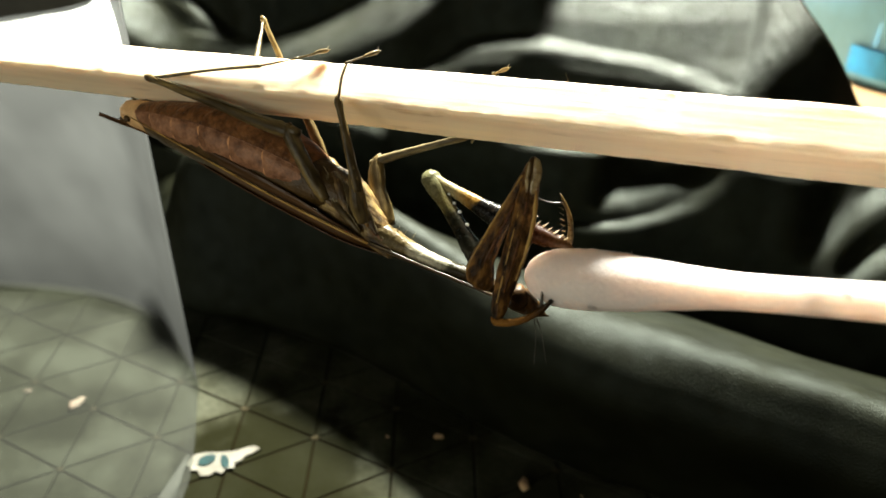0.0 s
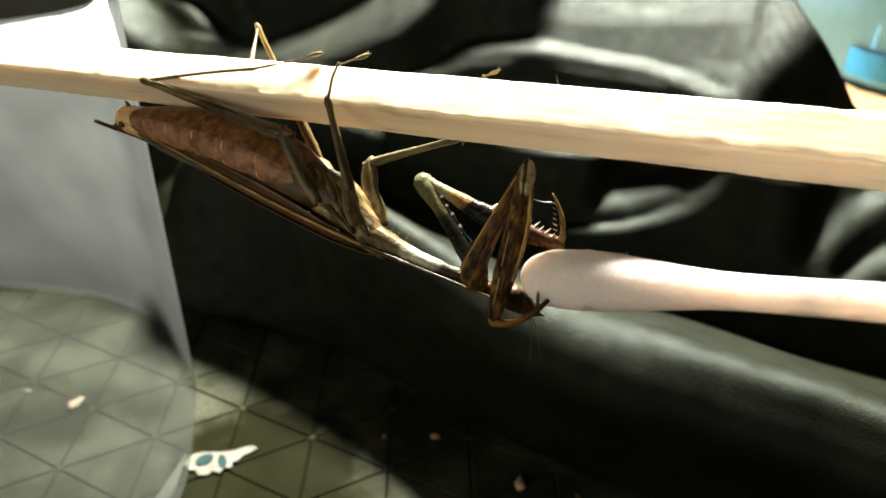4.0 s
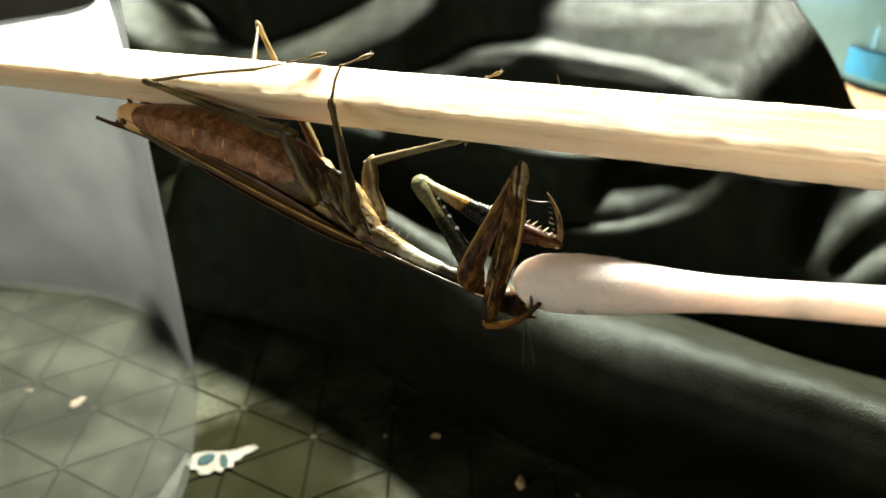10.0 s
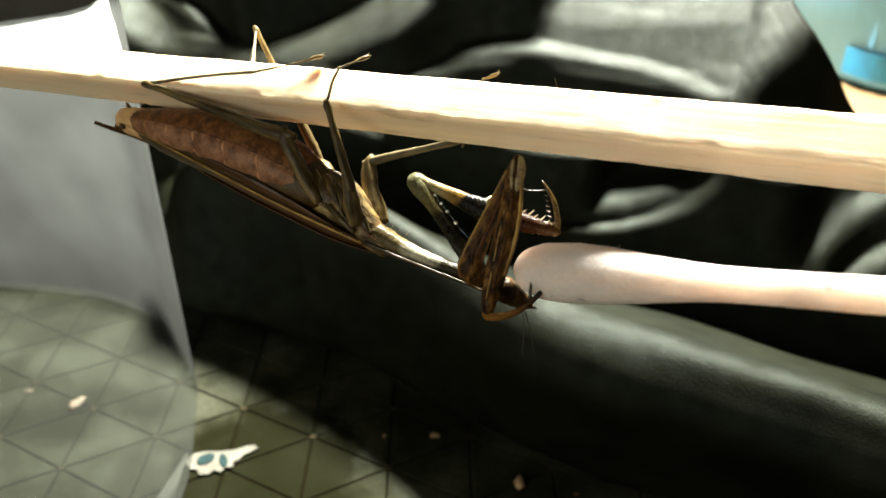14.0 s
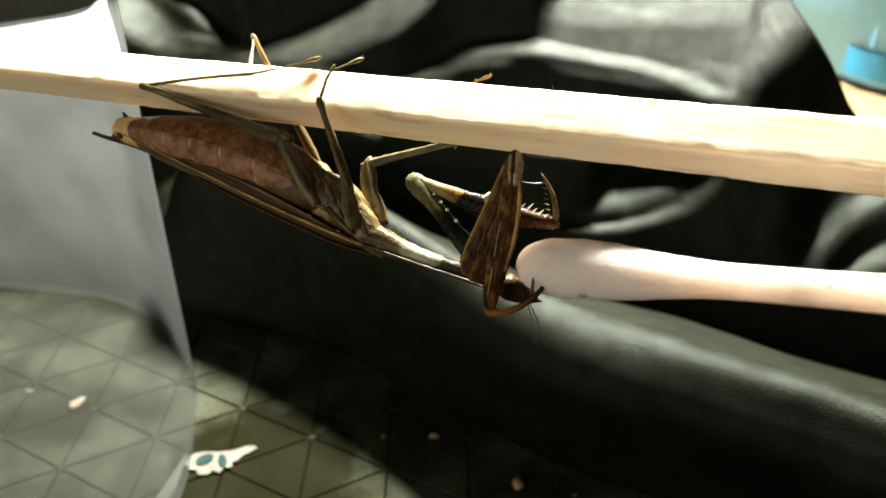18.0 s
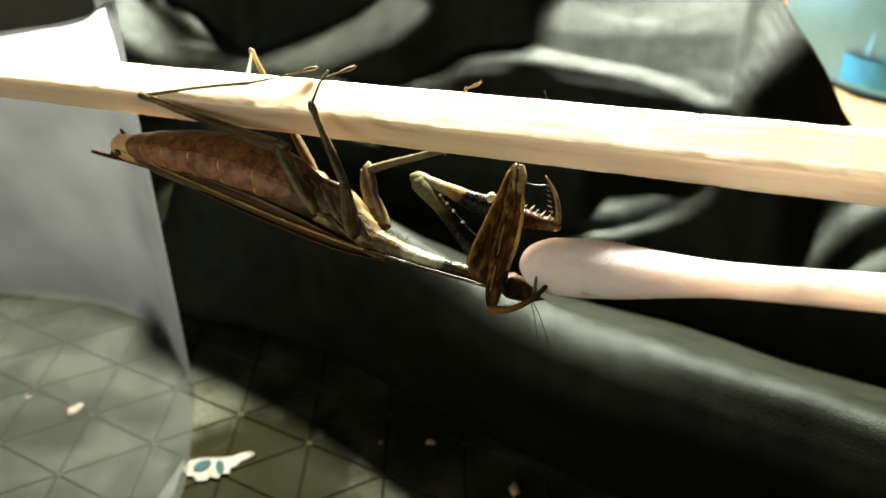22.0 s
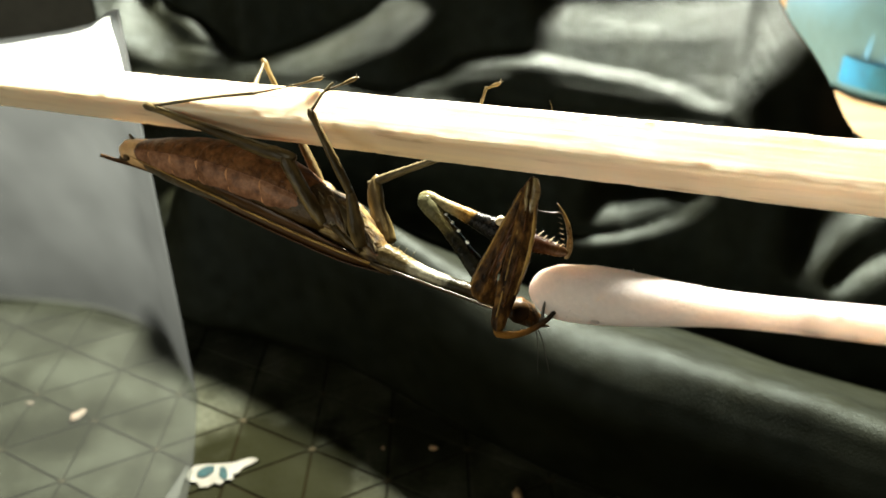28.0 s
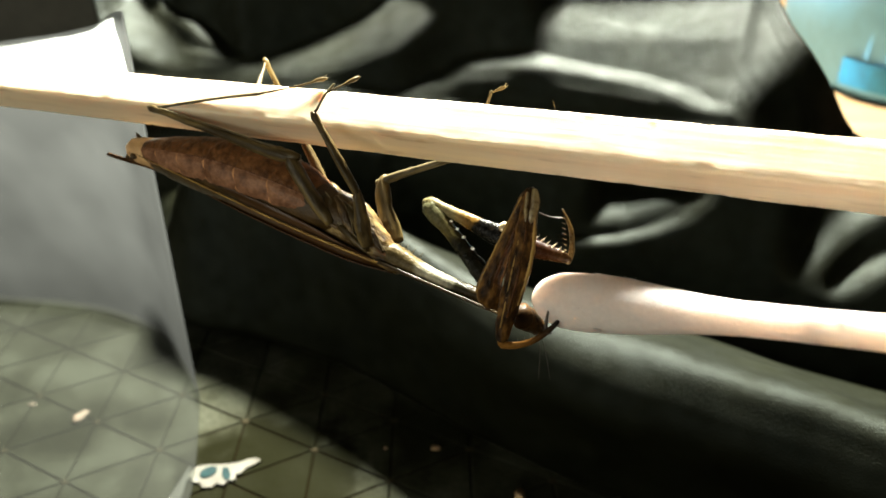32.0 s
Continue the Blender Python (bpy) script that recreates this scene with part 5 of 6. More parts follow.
# abdomen: a core, overlapping plates, the pale tip and the tail spikes
core = mover(part("abdomen", limb("abdomen", [(-4.5, -0.2, 1.3, 1.4), (-1, -0.6, 2.2, 2.0), (3, -0.9, 2.8, 2.4), (8, -1.1, 3.05, 2.7), (14, -1.0, 2.95, 2.8), (19, -0.7, 2.45, 2.5), (23, -0.4, 1.65, 1.8), (25.5, -0.2, 1.0, 1.1), (26.6, 0, 0.6, 0.6)], BELLY_DARK, 24, 60, 0.02), mantis, "dark brown abdomen flank"), "hip", "tail")
SHAPE = spread([(-1, -0.7, 1.5, 1.5), (3, -1.35, 2.6, 2.5), (8, -1.6, 3.05, 3.0), (14, -1.5, 2.95, 3.05), (19, -1.0, 2.5, 2.7), (23, -0.6, 1.75, 2.0), (25.5, -0.3, 1.15, 1.3), (27, 0, 0.7, 0.7)], 113)
cuts = [1.5, 5.6, 9.8, 13.8, 17.6, 21.0, 23.6]
for k in range(len(cuts) - 1):
    rows = []
    for u in (0, 0.18, 0.36, 0.54, 0.74, 0.95, 1.0):
        s = cuts[k] - 0.4 + (cuts[k + 1] - cuts[k] + 0.7) * u
        row = [float(np.interp(s, SHAPE[:, 0], SHAPE[:, c])) for c in range(4)]
        lift = 0.06 + 0.13 * u - (0.14 if u > 0.97 else 0)
        rows.append((s, row[1] - 0.12, row[2] + lift, row[3] + lift))
    for name, m, a0, a1, cells, proud, label in (("belly_plate", STERNUM, 172, 368, 17, 0.0, "dark umber belly plate"), ("side_plate", BELLY, 132, 180, 9, 0.10, "reddish brown side plate"),
                                                 ("side_plate", BELLY, 360, 408, 9, 0.10, "reddish brown side plate")):
        verts = []
        for i, (s, zc, rz, ry) in enumerate(rows):
            for j in range(cells):
                w = j / (cells - 1)
                a = radians(a0 + (a1 - a0) * w)
                rim = 1 - abs(2 * w - 1) ** 6
                dent = 1 + 0.02 * noise.noise((s, j * 0.5, k)) + (0.03 * (0.5 - abs(w - 0.5)) if proud else 0)
                slant = 0.9 * (w - 0.5) * (1 if a0 < 200 else -1) if proud else 0.3 * math.cos(2 * a)
                grow = proud * (0.2 + 0.8 * rim)
                verts.append((s + slant + 0.2 * math.sin(3.1 * w * math.pi) * (i == 6), (ry + grow) * dent * math.cos(a), zc + (rz + grow) * dent * math.sin(a)))
        plate = mesh_from(name, verts, grid_faces(7, cells), m)
        if proud:
            plate.materials.append(SEAM)
            for f in plate.polygons[5 * (cells - 1):]:
                f.material_index = 1
        part(name, plate, core, label)
        if a0 == 132:
            line = [Vector(verts[i * cells + cells - 1]) for i in range(6)]
            edge, n = [], len(line)
            for i, c in enumerate(line):
                for q in range(5):
                    g = 2 * math.pi * q / 5
                    r = 0.08 * (0.5 + 0.5 * math.sin(math.pi * i / (n - 1)))
                    edge.append((c.x + r * math.cos(g), c.y - 0.06, c.z + r * math.sin(g)))
            part("plate_edge", mesh_from("plate_edge", edge, grid_faces(n, 5, True), BELLY), core)
tip = part("tail_tip", limb("tail_tip", [(23.0, -0.55, 1.85, 1.9), (24.6, -0.45, 1.72, 1.7), (26.0, -0.35, 1.5, 1.5), (27.2, -0.3, 1.1, 1.1), (27.9, -0.3, 0.5, 0.5)], TAIL, 16, 12, 0.06), core, "pale peach tail tip")
for y, z, ang in ((-0.5, -1.1, -35), (0.5, -1.0, -25)):
    put(part("cercus", limb("cercus", [(0, 0, 0.22, 0.22), (0.7, 0, 0.26, 0.26), (1.5, 0.1, 0.16, 0.16), (1.8, 0.1, 0.05, 0.05)], LEG, 8, 8, 0.1), core), pose(25.6 * MM, y * MM, z * MM, 0, ang * -1, 0))
for x, y, z, size, m in ((25.6, -1.25, 0.55, 0.42, BELLY_DARK), (26.2, -1.15, 0.1, 0.36, BELLY), (26.9, -0.6, 0.75, 0.36, BELLY_DARK), (27.3, -0.2, 0.9, 0.3, BELLY_DARK)):
    put(part("tip_lobe", lump("tip_lobe", (size * 1.2, size * 0.6, size), m, x, 0.4), core, "dark lobe on the tail tip"), pose(x * MM, y * MM, z * MM))
# wing covers, folded over the back
for side, lift in ((1, 0.0), (-1, 0.16)):
    verts = []
    rows = spread([(-0.6, 0.7, 0.5, 0.2), (3, 1.2, 1.5, 0.5), (10, 1.35, 2.3, 0.9), (20, 1.15, 2.6, 0.9), (28, 0.75, 2.2, 0.6), (33, 0.95, 1.0, 0.3), (35.5, 1.2, 0.28, 0.1), (38.8, 1.45, 0.05, 0.02)], 70)
    for s, z, w, drop in rows:
        for j in range(12):
            u = j / 11
            across = side * -1 * (w * u * 1.04 - 0.5 * (1 - u) * min(1, w))
            vein = 0.05 * math.sin(j * 2.4 + s * 0.15) + 0.02 * noise.noise((s, j, side))
            verts.append((s, across, z + lift + 0.1 - drop * 1.9 * u**2.2 + vein))
    wing = mover(part("wing_cover", mesh_from("wing_cover", verts, grid_faces(70, 12), WING), mantis, "folded dark brown wing cover"), "wing", "tail")
    mod = wing.modifiers.new("thickness", "SOLIDIFY")
    mod.thickness, mod.offset = 0.12 * MM, 0
    part("vein", limb("vein", [(0.5, 0.75, 0.16, 0.16), (10, 0.9, 0.14, 0.14), (20, 0.72, 0.12, 0.12), (33, 0.4, 0.05, 0.05)], GOLD, 6, 30, 0.05), wing, "pale wing edge vein").matrix_basis = pose(0, side * -2.2 * MM, -0.15 * MM)

# chest and the long neck shield
chest = mover(part("chest", limb("chest", [(-4.2, 0.3, 1.6, 1.5), (-2.2, 0.6, 1.9, 1.6), (0, 0.75, 2.4, 1.8), (2, 0.95, 2.5, 1.8), (4, 0.95, 2.15, 1.7), (6, 0.55, 1.75, 1.5), (8, 0.2, 1.3, 1.2), (9.6, 0.05, 0.85, 0.9)], THORAX, 20, 40, 0.045), mantis, "mottled olive chest"), "hip", "wing")
for x, y, z, l, w, tilt, m in ((-2.6, -1.45, 1.5, 4.6, 0.62, 20, BELLY), (-1.0, -1.6, 1.9, 4.4, 0.5, 26, LEG_PALE), (0.4, -1.75, 2.3, 4.6, 0.55, 30, THORAX), (1.9, -1.75, 2.2, 4.2, 0.5, 28, LEG),
                               (3.2, -1.6, 2.0, 3.8, 0.5, 26, GOLD), (4.4, -1.35, 1.5, 3.6, 0.45, 20, THORAX), (-1.6, -1.55, 0.2, 4.2, 0.5, 6, THORAX), (2.0, -1.6, 0.1, 4.4, 0.45, 8, LEG), (5.6, -1.0, 0.6, 3.0, 0.4, 8, BELLY)):
    put(part("side_plate", limb("side_plate", [(0, 0, w * 0.4, 0.16), (l * 0.3, 0.1, w, 0.42), (l * 0.7, 0.0, w * 0.8, 0.4), (l, 0, w * 0.3, 0.15)], m, 10, 16, 0.12, x), chest), pose(x * MM, y * MM, z * MM, 0, tilt, 0))
    put(part("plate_edge", limb("plate_edge", [(0.1, w * 0.5, 0.05, 0.06), (l * 0.4, w * 0.95, 0.08, 0.08), (l * 0.95, w * 0.35, 0.04, 0.05)], LEG_PALE, 6, 12, 0.1, x), chest, "pale plate edge"), pose(x * MM, (y - 0.22) * MM, z * MM, 0, tilt, 0))
neck = mover(part("neck_shield", limb("neck_shield", [(-2.2, 0.4, 1.1, 1.2), (0, 0.55, 1.25, 1.25), (2, 0.45, 0.95, 1.05), (4.5, 0.3, 0.76, 0.95), (7, 0.25, 0.74, 1.0), (9, 0.3, 0.78, 1.1), (11, 0.25, 0.72, 0.95), (12.4, 0.2, 0.5, 0.6)], PRONOTUM, 18, 50, 0.06), mantis, "long cream and olive neck shield"), "wing", "neck")
part("shield_rim", limb("shield_rim", [(-2.5, -0.55, 0.22, 1.3), (1, -0.55, 0.2, 1.35), (5, -0.5, 0.16, 1.2), (9, -0.45, 0.16, 1.3), (12, -0.4, 0.14, 1.0), (13, -0.3, 0.1, 0.5)], BELLY_DARK, 14, 40, 0.05), neck, "dark shield rim")
part("rim_line", limb("rim_line", [(-1, -0.42, 0.07, 0.07), (6, -0.42, 0.06, 0.06), (12, -0.3, 0.05, 0.05)], LEG_PALE, 6, 16, 0), neck, "pale rim line").matrix_basis = pose(0, -1.25 * MM, 0.02 * MM)
for x in (0.2, 0.9, 1.7, 2.6):
    put(part("bristle", spike("bristle", 0.55, 0.05, LEG_PALE), neck), pose(x * MM, -0.3 * MM, 1.55 * MM, 0, -80, 0))

# head
head = part("head", limb("head", [(-1.5, 0.15, 0.45, 0.7), (-0.8, 0.1, 1.0, 1.5), (0.2, -0.1, 1.15, 1.7), (1.2, -0.35, 0.95, 1.2), (2.0, -0.6, 0.6, 0.7), (2.5, -0.7, 0.3, 0.35)], HEAD, 18, 24, 0.08), mantis, "rust brown triangular head")
for y in (-1.42, 1.42):
    put(part("eye", lump("eye", (0.95, 0.55, 1.05), EYE, 0.3, 0.02, 14, 18), head, "dark glossy compound eye"), pose(-0.2 * MM, y * MM, -0.15 * MM, 0, 20, 0))
for y, ang in ((-0.25, 62), (0.25, 74)):
    feeler = limb("feeler", [(0, 0, 0.075, 0.075), (1.5, 0.25, 0.045, 0.045), (4.8, 0.2, 0.02, 0.02)], DARK_HAIR, 6, 20, 0)
    put(part("feeler", feeler, head, "hair-thin dark feeler"), pose(1.5 * MM, y * MM, -0.7 * MM, 0, ang, 0))
for y in (-0.3, 0.3):
    put(part("mouthpart", limb("mouthpart", [(0, 0, 0.2, 0.15), (0.6, 0.05, 0.16, 0.12), (0.9, 0.2, 0.06, 0.06)], HEAD, 8, 8, 0.1), head), pose(2.0 * MM, y * MM, -0.6 * MM, 0, 25, 0))


def spines(ob, mesh, places):
    for x, y, z, tilt, size in places:
        put(part("spine", mesh, ob, "ivory spine"), pose(x * MM, y * MM, z * MM, 0, tilt, 0) @ Matrix.Scale(size, 4))


SPINE_MESH = spike("spine", 0.62, 0.075, SPINE)
DARK_SPINE = spike("dark_spine", 0.6, 0.09, FORE)

# near grasping leg
nc = mover(part("front_coxa", limb("front_coxa", [(-0.4, -0.55, 1.0, 0.6), (0.3, -0.4, 1.35, 0.8), (1.8, 0.05, 1.1, 0.7), (4.5, 0.15, 0.82, 0.55), (8, 0.1, 0.64, 0.48), (10.3, 0, 0.5, 0.45), (10.9, 0, 0.3, 0.3)], FORE, 14, 44, 0.05), mantis, "mottled rust brown upper foreleg"), "coxa_near", "apex")
put(part("pale_ridge", limb("pale_ridge", [(0.5, 0.9, 0.14, 0.12), (2, 0.95, 0.13, 0.12), (5, 0.82, 0.12, 0.1), (10, 0.42, 0.1, 0.1)], GOLD, 8, 26, 0.2), nc, "golden edge"), pose(0, -0.28 * MM, 0))
put(part("dark_groove", limb("dark_groove", [(1.0, -0.1, 0.2, 0.1), (4, -0.12, 0.17, 0.1), (9.4, -0.12, 0.08, 0.06)], RUST_GROOVE, 8, 26, 0.2), nc, "dark lengthwise groove"), pose(0, -0.62 * MM, 0) @ pose(0, 0, 0, 0, 0, 1.2))
spines(nc, spike("coxa_knob", 0.2, 0.08, LEG_PALE), [(x, -0.35, 0.62 - 0.03 * x + 0.35 * (x < 4), -85, 1.0) for x in np.arange(2.5, 10, 0.55)])
nf = mover(part("front_femur", limb("front_femur", [(-0.5, 0.1, 0.3, 0.3), (0.2, 0.1, 0.6, 0.45), (1.6, 0.2, 0.78, 0.5), (4, 0.3, 0.98, 0.6), (7, 0.3, 1.06, 0.6), (9.5, 0.1, 0.96, 0.55), (11.8, 0, 0.74, 0.46), (13.0, 0, 0.5, 0.4), (13.5, 0, 0.2, 0.2)], FORE, 14, 44, 0.05, 3.0), mantis, "mottled rust brown spiny foreleg"), "apex", "claw", 1.0, 13.3)
put(part("pale_ridge", limb("pale_ridge", [(1.6, 0.6, 0.16, 0.16), (3.4, 0.98, 0.22, 0.22), (7, 1.08, 0.2, 0.2), (9.8, 0.75, 0.1, 0.1)], GOLD, 8, 26, 0.12), nf, "golden edge"), pose(0, -0.3 * MM, 0))
put(part("pale_ridge", limb("pale_ridge", [(4.2, -0.25, 0.07, 0.07), (8, -0.3, 0.09, 0.08), (12, -0.35, 0.07, 0.07)], GOLD, 8, 20, 0.2), nf, "golden edge"), pose(0, -0.42 * MM, 0))
put(part("dark_groove", limb("dark_groove", [(3.0, 0.2, 0.1, 0.1), (6, 0.32, 0.15, 0.1), (11, 0.05, 0.1, 0.08)], RUST_GROOVE, 8, 24, 0.2), nf, "dark lengthwise groove"), pose(0, -0.52 * MM, 0))
put(part("knee_lobe", limb("knee_lobe", [(-0.4, 0.3, 0.25, 0.25), (0.4, 0.5, 0.42, 0.36), (1.6, 0.5, 0.42, 0.34), (2.8, 0.42, 0.22, 0.2), (3.3, 0.36, 0.08, 0.08)], KNEE, 12, 20, 0.08), nf, "grey-olive knee lobe"), pose(0, -0.3 * MM, 0))
put(part("knee_lobe", limb("knee_lobe", [(0.0, -0.25, 0.16, 0.18), (0.9, -0.2, 0.2, 0.2), (2.0, -0.05, 0.16, 0.16), (2.7, 0.05, 0.06, 0.06)], KNEE, 12, 20, 0.08), nf, "grey-olive knee lobe"), pose(0, -0.42 * MM, 0))
spines(nf, DARK_SPINE, [(x, -0.2, 0.75, -70, 0.7) for x in (7.5, 8.4, 9.2, 10.0, 10.8, 11.5)])
nt = mover(part("front_tibia", limb("front_tibia", [(-0.3, -0.05, 0.42, 0.38), (0.6, -0.55, 0.36, 0.32), (2.0, -0.9, 0.28, 0.26), (3.6, -0.75, 0.26, 0.24), (5.0, -0.3, 0.22, 0.18), (6.2, 0.45, 0.12, 0.1), (7.3, 1.75, 0.03, 0.03)], NEAR_SHIN, 12, 36, 0.06, 6.0), mantis, "hooked rust brown shin"), "claw", "clawtip", 0.4, 5.95)
spines(nt, spike("shin_spine", 0.55, 0.07, DARK_HAIR), [(x, -0.05, z, -65, 0.55) for x, z in ((1.3, -0.45), (1.9, -0.5), (2.5, -0.5), (3.1, -0.48), (3.7, -0.42), (4.2, -0.32))])
put(part("hook", limb("hook", [(0, 0, 0.17, 0.15), (1.5, 0.15, 0.12, 0.1), (3.5, -0.35, 0.035, 0.035)], DARK_HAIR, 8, 12, 0), nt, "dark slender hook"), pose(3.9 * MM, 0, -0.5 * MM, 0, -52, 0))

# far grasping leg
fc = mover(part("front_coxa", limb("front_coxa", [(-0.6, 0, 0.7, 0.6), (1, 0, 0.95, 0.7), (4, 0, 0.85, 0.65), (8, 0, 0.76, 0.62), (10.0, 0.05, 1.0, 0.75), (10.9, 0.05, 0.95, 0.7), (11.5, 0.05, 0.55, 0.4)], FAR_COXA, 14, 40, 0.06, 9.0), mantis, "black and olive upper foreleg with white beads"), "coxa_far", "far_knee")
for x, r in ((2.0, 0.18), (4.4, 0.22), (5.9, 0.19), (7.0, 0.18), (8.1, 0.17), (9.8, 0.13)):
    put(part("bead", lump("bead", (r, r, r), BEAD, x, 0.2, 6, 8), fc, "white bead"), pose(x * MM, -0.35 * MM, -0.70 * MM))
ffm = mover(part("front_femur", limb("front_femur", [(-0.8, 0, 0.3, 0.3), (-0.2, 0, 0.7, 0.55), (1.2, 0.05, 0.62, 0.55), (2.8, 0, 0.62, 0.5), (5, -0.15, 0.78, 0.6), (8, -0.35, 1.1, 0.75), (11, -0.3, 1.05, 0.7), (13.5, -0.1, 0.75, 0.55), (15.0, 0, 0.5, 0.4), (15.6, 0, 0.25, 0.2)], FAR_FEMUR, 14, 50, 0.05, 12.0), mantis, "pale, black and rust spiny foreleg"), "far_knee", "far_joint", 0.5, 15.1)
spines(ffm, SPINE_MESH, [(x, -0.3, z, -62, k) for x, z, k in ((9.3, 0.75, 0.9), (9.9, 0.75, 1.0), (10.5, 0.75, 0.85), (11.1, 0.7, 1.1), (11.7, 0.65, 0.8), (12.3, 0.6, 1.1), (12.9, 0.55, 0.8), (13.5, 0.45, 1.1), (14.1, 0.35, 0.9), (14.6, 0.3, 0.8))])
put(part("bead", lump("bead", (0.48, 0.35, 0.55), SPINE, 4.0, 0.2, 8, 10), ffm, "off-white inner spot"), pose(8.4 * MM, -0.62 * MM, 0.55 * MM))
ftib = mover(part("front_tibia", limb("front_tibia", [(-0.4, 0, 0.26, 0.26), (0.3, -0.3, 0.30, 0.26), (1.5, -0.5, 0.25, 0.22), (3, -0.4, 0.21, 0.18), (4.2, 0, 0.14, 0.12), (4.8, 0.25, 0.06, 0.06)], AMBER, 12, 30, 0.08, 15.0), mantis, "amber hooked shin"), "far_joint", "far_tip")
spines(ftib, spike("tibia_spine", 0.5, 0.08, AMBER), [(x, -0.1, 0.05, -60, 0.8) for x in (0.8, 1.3, 1.8, 2.3, 2.8, 3.3, 3.8)])
put(part("tarsus", limb("tarsus", [(0, 0, 0.1, 0.1), (0.9, 0.15, 0.07, 0.07), (2.0, 0.1, 0.06, 0.06), (2.4, 0.0, 0.1, 0.1)], DARK_HAIR, 8, 16, 0.1), ftib, "thin dark foot"), pose(3.9 * MM, 0, 0.1 * MM, 0, -75, 0))


def foot(ob, x, z=0.0, tilt=-10, mat=LEG_PALE):
    """Two small hooks at the end of a foot."""
    for a in (-22, 22):
        put(part("foot_hook", spike("foot_hook", 0.45, 0.07, mat, 0.1), ob), pose(x * MM, 0, z * MM, 0, tilt + a, 0))


# near hind leg
mover(part("hind_coxa", limb("hind_coxa", [(-1.2, 0.2, 0.6, 0.6), (1.0, 0.3, 0.74, 0.6), (3.5, 0.25, 0.72, 0.55), (5.4, 0.15, 0.74, 0.5), (6.3, 0.05, 0.62, 0.45), (6.9, -0.2, 0.35, 0.3)], LEG, 14, 24, 0.08), mantis, "olive brown hip joint"), "hind_hip", "hind_c")
hf = mover(part("hind_femur", limb("hind_femur", [(-0.9, -0.3, 0.4, 0.4), (0.6, -0.1, 0.68, 0.55), (3.5, 0.05, 0.66, 0.5), (8, 0, 0.5, 0.42), (13, 0, 0.42, 0.36), (17.6, 0, 0.36, 0.32), (18.4, 0, 0.44, 0.36), (18.9, 0, 0.2, 0.2)], LEG, 14, 44, 0.07), mantis, "olive brown hind thigh"), "hind_c", "hind_knee")
part("ridge", limb("ridge", [(0, -0.5, 0.1, 0.1), (5, -0.5, 0.09, 0.09), (17, -0.3, 0.06, 0.06)], LEG_PALE, 6, 24, 0.1), hf, "pale thigh ridge").matrix_basis = pose(0, -0.3 * MM, 0)
mover(part("hind_tibia", limb("hind_tibia", [(-0.3, 0, 0.3, 0.28), (0.5, 0, 0.24, 0.22), (4, 0.1, 0.17, 0.17), (10, 0.1, 0.15, 0.15), (13.2, 0, 0.17, 0.17)], THIN_LEG, 10, 30, 0.08), mantis, "thin brown shin"), "hind_knee", "hind_t1")
mover(part("hind_tarsus", limb("hind_tarsus", [(-0.2, 0, 0.17, 0.17), (0.3, 0, 0.13, 0.13), (2.2, 0, 0.1, 0.1), (4.2, 0, 0.11, 0.11), (4.5, 0, 0.16, 0.15)], THIN_LEG, 8, 20, 0.1), mantis, "thin brown foot"), "hind_t1", "hind_t2")
foot(mover(part("hind_tarsus", limb("hind_tarsus", [(-0.2, 0, 0.13, 0.13), (0.6, 0, 0.1, 0.1), (1.6, 0, 0.1, 0.1), (2.2, 0.05, 0.2, 0.18), (2.9, 0, 0.2, 0.16), (3.2, 0, 0.08, 0.08)], LEG, 8, 20, 0.15), mantis, "thin brown foot"), "hind_t2", "hind_t3"), 2.9)

# far hind leg, whose knee stands up behind the stick
mover(part("hind_coxa", limb("hind_coxa", [(-0.6, 0, 0.7, 0.6), (1.6, 0.1, 0.75, 0.7), (4.3, 0, 0.55, 0.5), (4.8, 0, 0.3, 0.3)], LEG, 12, 20, 0.1), mantis, "olive brown hip joint"), "fhind_hip", "fh_c")
mover(part("hind_femur", limb("hind_femur", [(-0.6, 0, 0.4, 0.4), (1, 0, 0.52, 0.45), (6, 0, 0.42, 0.38), (12, 0, 0.32, 0.3), (15.6, 0, 0.3, 0.28), (16.2, 0, 0.34, 0.3), (16.6, 0, 0.15, 0.15)], LEG, 12, 40, 0.07), mantis, "olive brown hind thigh"), "fh_c", "fhind_knee", 1.0, 16.2)
mover(part("hind_tibia", limb("hind_tibia", [(-0.2, 0, 0.3, 0.28), (0.6, 0.1, 0.3, 0.26), (3, 0.1, 0.24, 0.22), (6.0, 0, 0.13, 0.13), (7.3, 0, 0.12, 0.12)], LEG_PALE, 10, 24, 0.08), mantis, "straw-coloured shin"), "fh_foot", "fhind_knee")
mover(part("hind_tarsus", lump("hind_tarsus", (0.28, 0.25, 0.22), THIN_LEG, 1.0, 0.3), mantis, "small dark foot"), "fh_foot", "hind_t1")

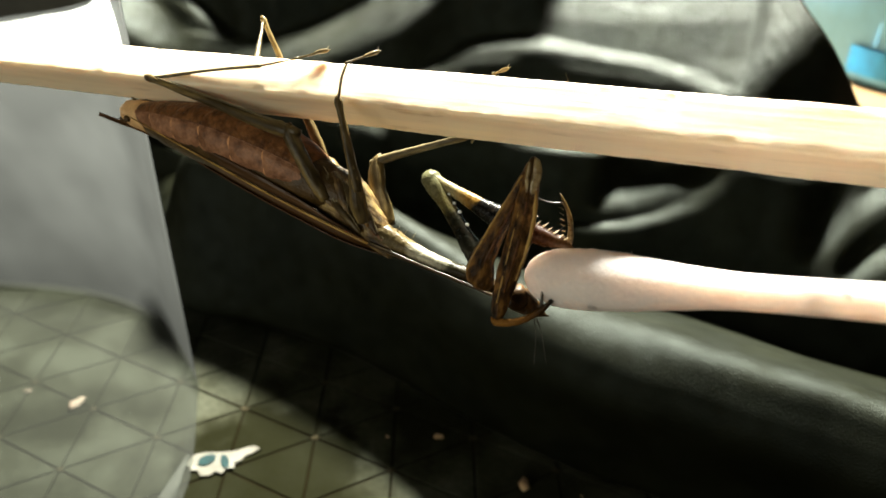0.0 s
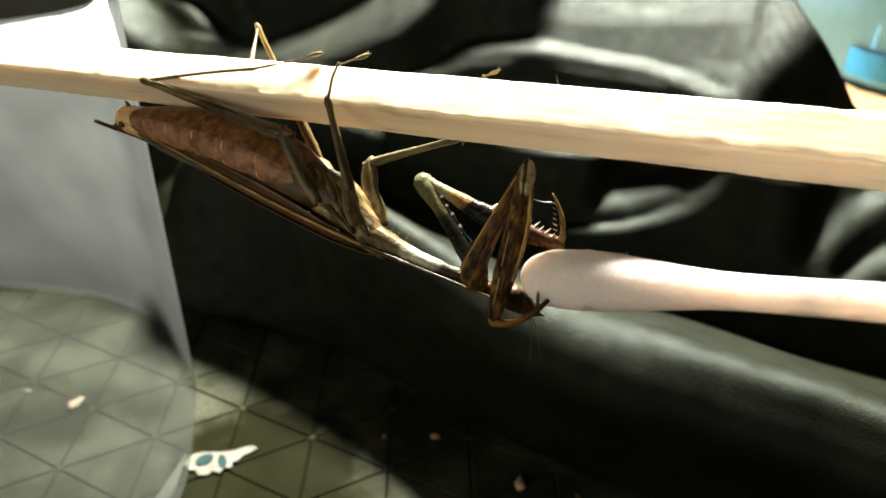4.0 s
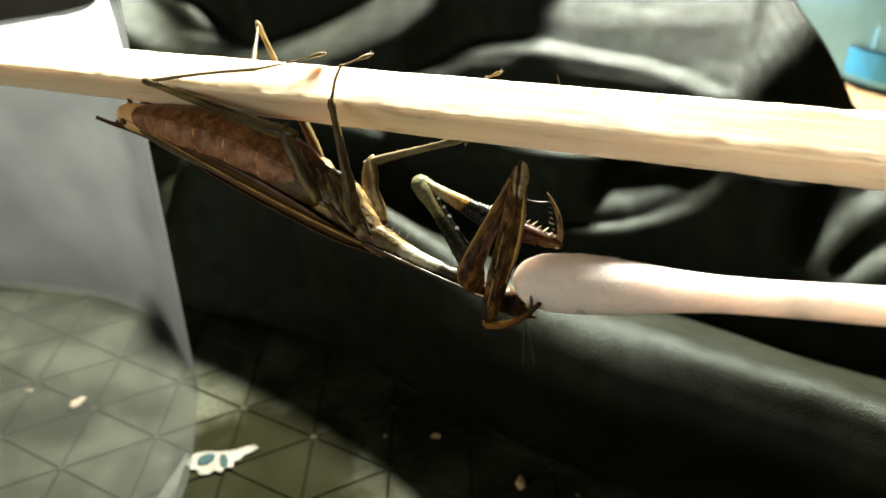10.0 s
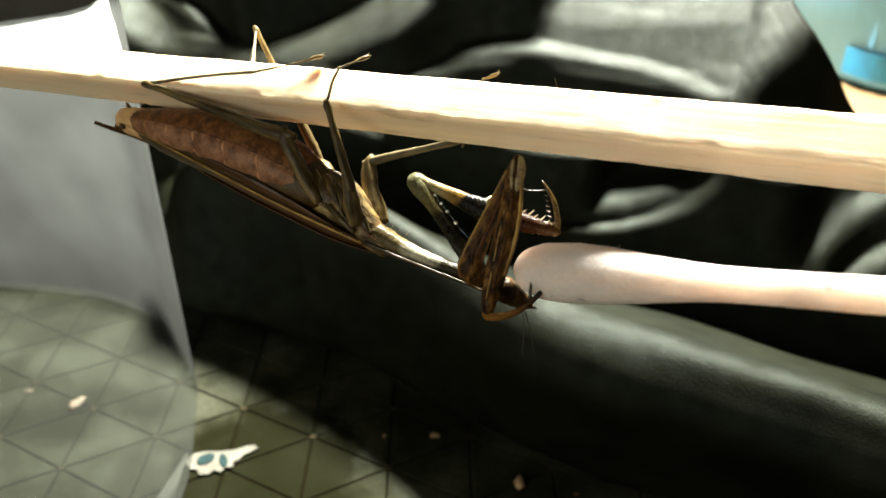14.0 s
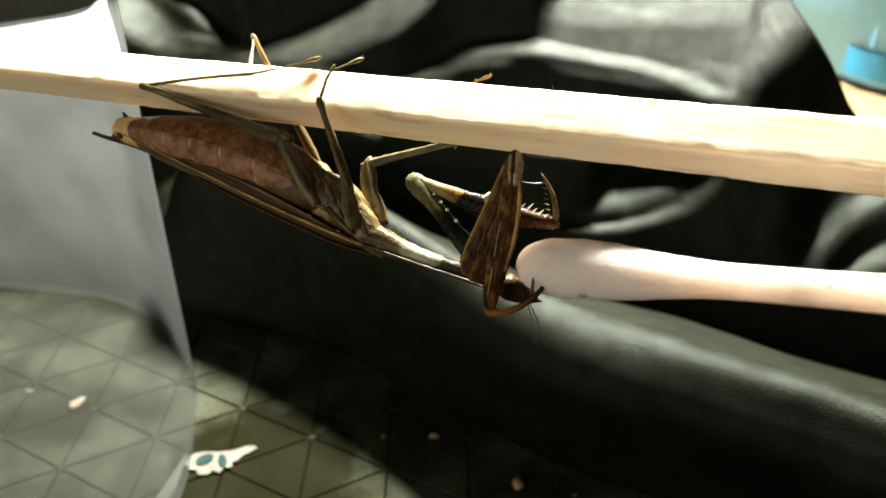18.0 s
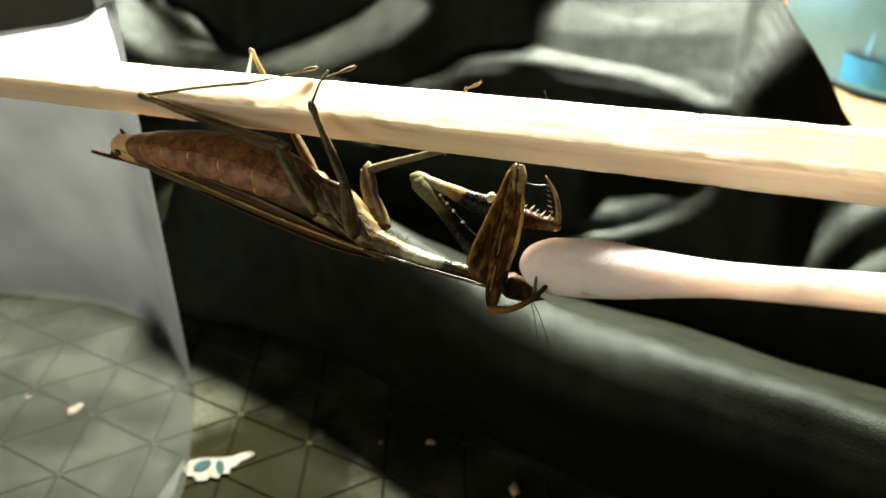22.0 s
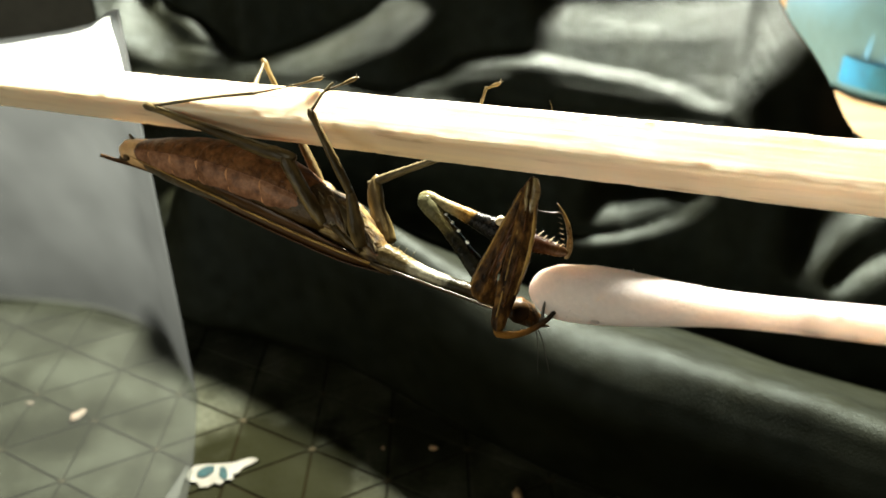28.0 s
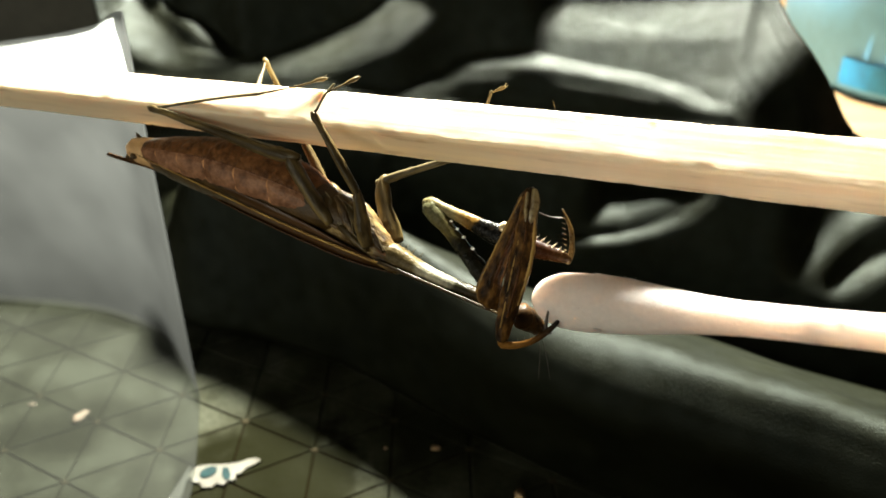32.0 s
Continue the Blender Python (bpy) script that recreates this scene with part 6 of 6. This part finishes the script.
# near middle leg
mover(part("middle_coxa", limb("middle_coxa", [(-0.9, 0, 0.6, 0.6), (0.8, 0.1, 0.78, 0.7), (2.8, 0, 0.62, 0.55), (4.3, 0, 0.42, 0.4), (4.8, 0, 0.25, 0.25)], LEG, 14, 24, 0.08), mantis, "olive brown hip joint"), "mid_hip", "mid_c")
mover(part("middle_femur", limb("middle_femur", [(-2.0, 0, 0.4, 0.36), (0.3, 0, 0.46, 0.4), (3, 0, 0.4, 0.36), (5.6, 0, 0.34, 0.3), (6.3, 0, 0.4, 0.34), (6.8, 0, 0.16, 0.16)], LEG, 12, 30, 0.07), mantis, "olive brown middle thigh"), "mid_c", "mid_knee", 1.0, 6.5)
mover(part("middle_tibia", limb("middle_tibia", [(-0.2, 0, 0.2, 0.2), (0.4, 0, 0.15, 0.15), (2, 0.15, 0.12, 0.12), (3.5, 0, 0.12, 0.12)], LEG_PALE, 8, 18, 0.1), mantis, "thin straw-coloured shin"), "mid_knee", "mid_bend")
foot(mover(part("middle_tarsus", limb("middle_tarsus", [(-0.2, 0, 0.12, 0.12), (0.8, 0, 0.1, 0.1), (1.7, 0, 0.1, 0.1), (2.2, 0, 0.18, 0.16), (3.0, 0, 0.2, 0.17), (3.3, 0, 0.08, 0.08)], LEG, 8, 20, 0.15), mantis, "thin brown foot"), "mid_bend", "mid_foot"), 3.0)

# far middle leg, which lets go and reaches about
mover(part("middle_coxa", limb("middle_coxa", [(-1.4, 0.1, 1.0, 0.8), (0.6, 0.25, 1.1, 0.8), (2.2, 0.3, 0.82, 0.65), (3.6, 0.2, 0.86, 0.6), (4.8, 0.0, 0.72, 0.5), (5.6, -0.25, 0.45, 0.4), (5.9, -0.4, 0.2, 0.2)], LEG, 14, 28, 0.035), mantis, "straw brown hip joint"), "fmid_hip", "fmid_knee")
mover(part("middle_femur", limb("middle_femur", [(-0.6, -0.1, 0.4, 0.38), (0.4, 0, 0.46, 0.42), (3, 0.05, 0.4, 0.36), (7, 0, 0.33, 0.3), (9.8, 0, 0.3, 0.28), (10.3, 0, 0.15, 0.15)], LEG_PALE, 12, 30, 0.07), mantis, "straw brown middle thigh"), "fmid_knee", "fmid_femur")
mover(part("middle_tibia", limb("middle_tibia", [(-0.2, 0, 0.16, 0.16), (1, 0, 0.17, 0.17), (4, 0, 0.19, 0.19), (6.3, 0, 0.2, 0.2), (6.7, 0, 0.1, 0.1)], LEG_PALE, 10, 24, 0.06), mantis, "thin straw-coloured shin"), "fmid_tb", "fmid_ta")
foot(mover(part("middle_tarsus", limb("middle_tarsus", [(-0.1, 0, 0.13, 0.13), (0.6, 0, 0.12, 0.12), (1.2, 0, 0.2, 0.18), (1.7, 0, 0.14, 0.14)], LEG, 8, 16, 0.15), mantis, "thin brown foot"), "fmid_tb", "fmid_tc"), 1.6)


# ---- the mat's triangular tiles, each with its groove round it ----
SIDE, STEP = 14.4, 13.88
for mirror in (1, -1):
    tri = [(mirror * STEP * 2 / 3, 0), (-mirror * STEP / 3, SIDE / 2), (-mirror * STEP / 3, -SIDE / 2)]
    if mirror < 0:
        tri.reverse()
    ins = [(x * 0.952, y * 0.952) for x, y in tri]
    low = [(x * 0.976, y * 0.976) for x, y in tri]
    verts = [(x, y, -0.24) for x, y in low] + [(x, y, -0.06) for x, y in ins] + [(x * 0.985, y * 0.985, 0.0) for x, y in ins]
    faces = [(6, 8, 7)] + [(i, i + 3, (i + 1) % 3 + 3, (i + 1) % 3) for i in range(3)] + [(i + 3, i + 6, (i + 1) % 3 + 6, (i + 1) % 3 + 3) for i in range(3)]
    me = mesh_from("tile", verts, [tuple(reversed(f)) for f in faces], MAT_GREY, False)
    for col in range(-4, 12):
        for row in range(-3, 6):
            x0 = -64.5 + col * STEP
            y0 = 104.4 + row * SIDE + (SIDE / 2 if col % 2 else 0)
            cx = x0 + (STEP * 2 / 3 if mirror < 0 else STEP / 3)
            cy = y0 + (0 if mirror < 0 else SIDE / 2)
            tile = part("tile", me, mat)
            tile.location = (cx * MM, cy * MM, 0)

STUD = lump("stud", (0.75, 0.65, 0.12), MAT_STUD, 2.0, 0.3, 5, 9)
for col in range(-2, 7):
    for row in range(-3, 1):
        stud = part("stud", STUD, mat)
        stud.location = ((-64.5 + col * STEP) * MM, (104.4 + row * SIDE + (SIDE / 2 if col % 2 else 0)) * MM, -0.05 * MM)


# ---- movement ----
def motions():
    walk(swab, [(t, bone(joint("swab_tip", t), joint("swab_end", t) - UP * 0.22 * MM)) for t in TIMES])
    back = BASE.inverted()
    for ob, start, end, slack, length in MOVES:
        rows = []
        for t in TIMES:
            p, q = joint(start, t), joint(end, t)
            over = slack * ((q - p).length - length * MM)
            rows.append((t, back @ bone(p + (q - p).normalized() * over, q + (q - p) * 2)))
        walk(ob, rows)
    nod = ((0, 0), (17, 0), (19, -14), (22, -8), (25, -4), (32, 0))
    rows = []
    for t in TIMES:
        p = joint("head", t)
        turn = float(np.interp(t, [n[0] for n in nod], [n[1] for n in nod]))
        rows.append((t, back @ bone(p, p + RIGHT * MM * 10 - UP * MM * 3) @ pose(0, 0, 0, 0, turn, 0)))
    walk(head, rows)


motions()
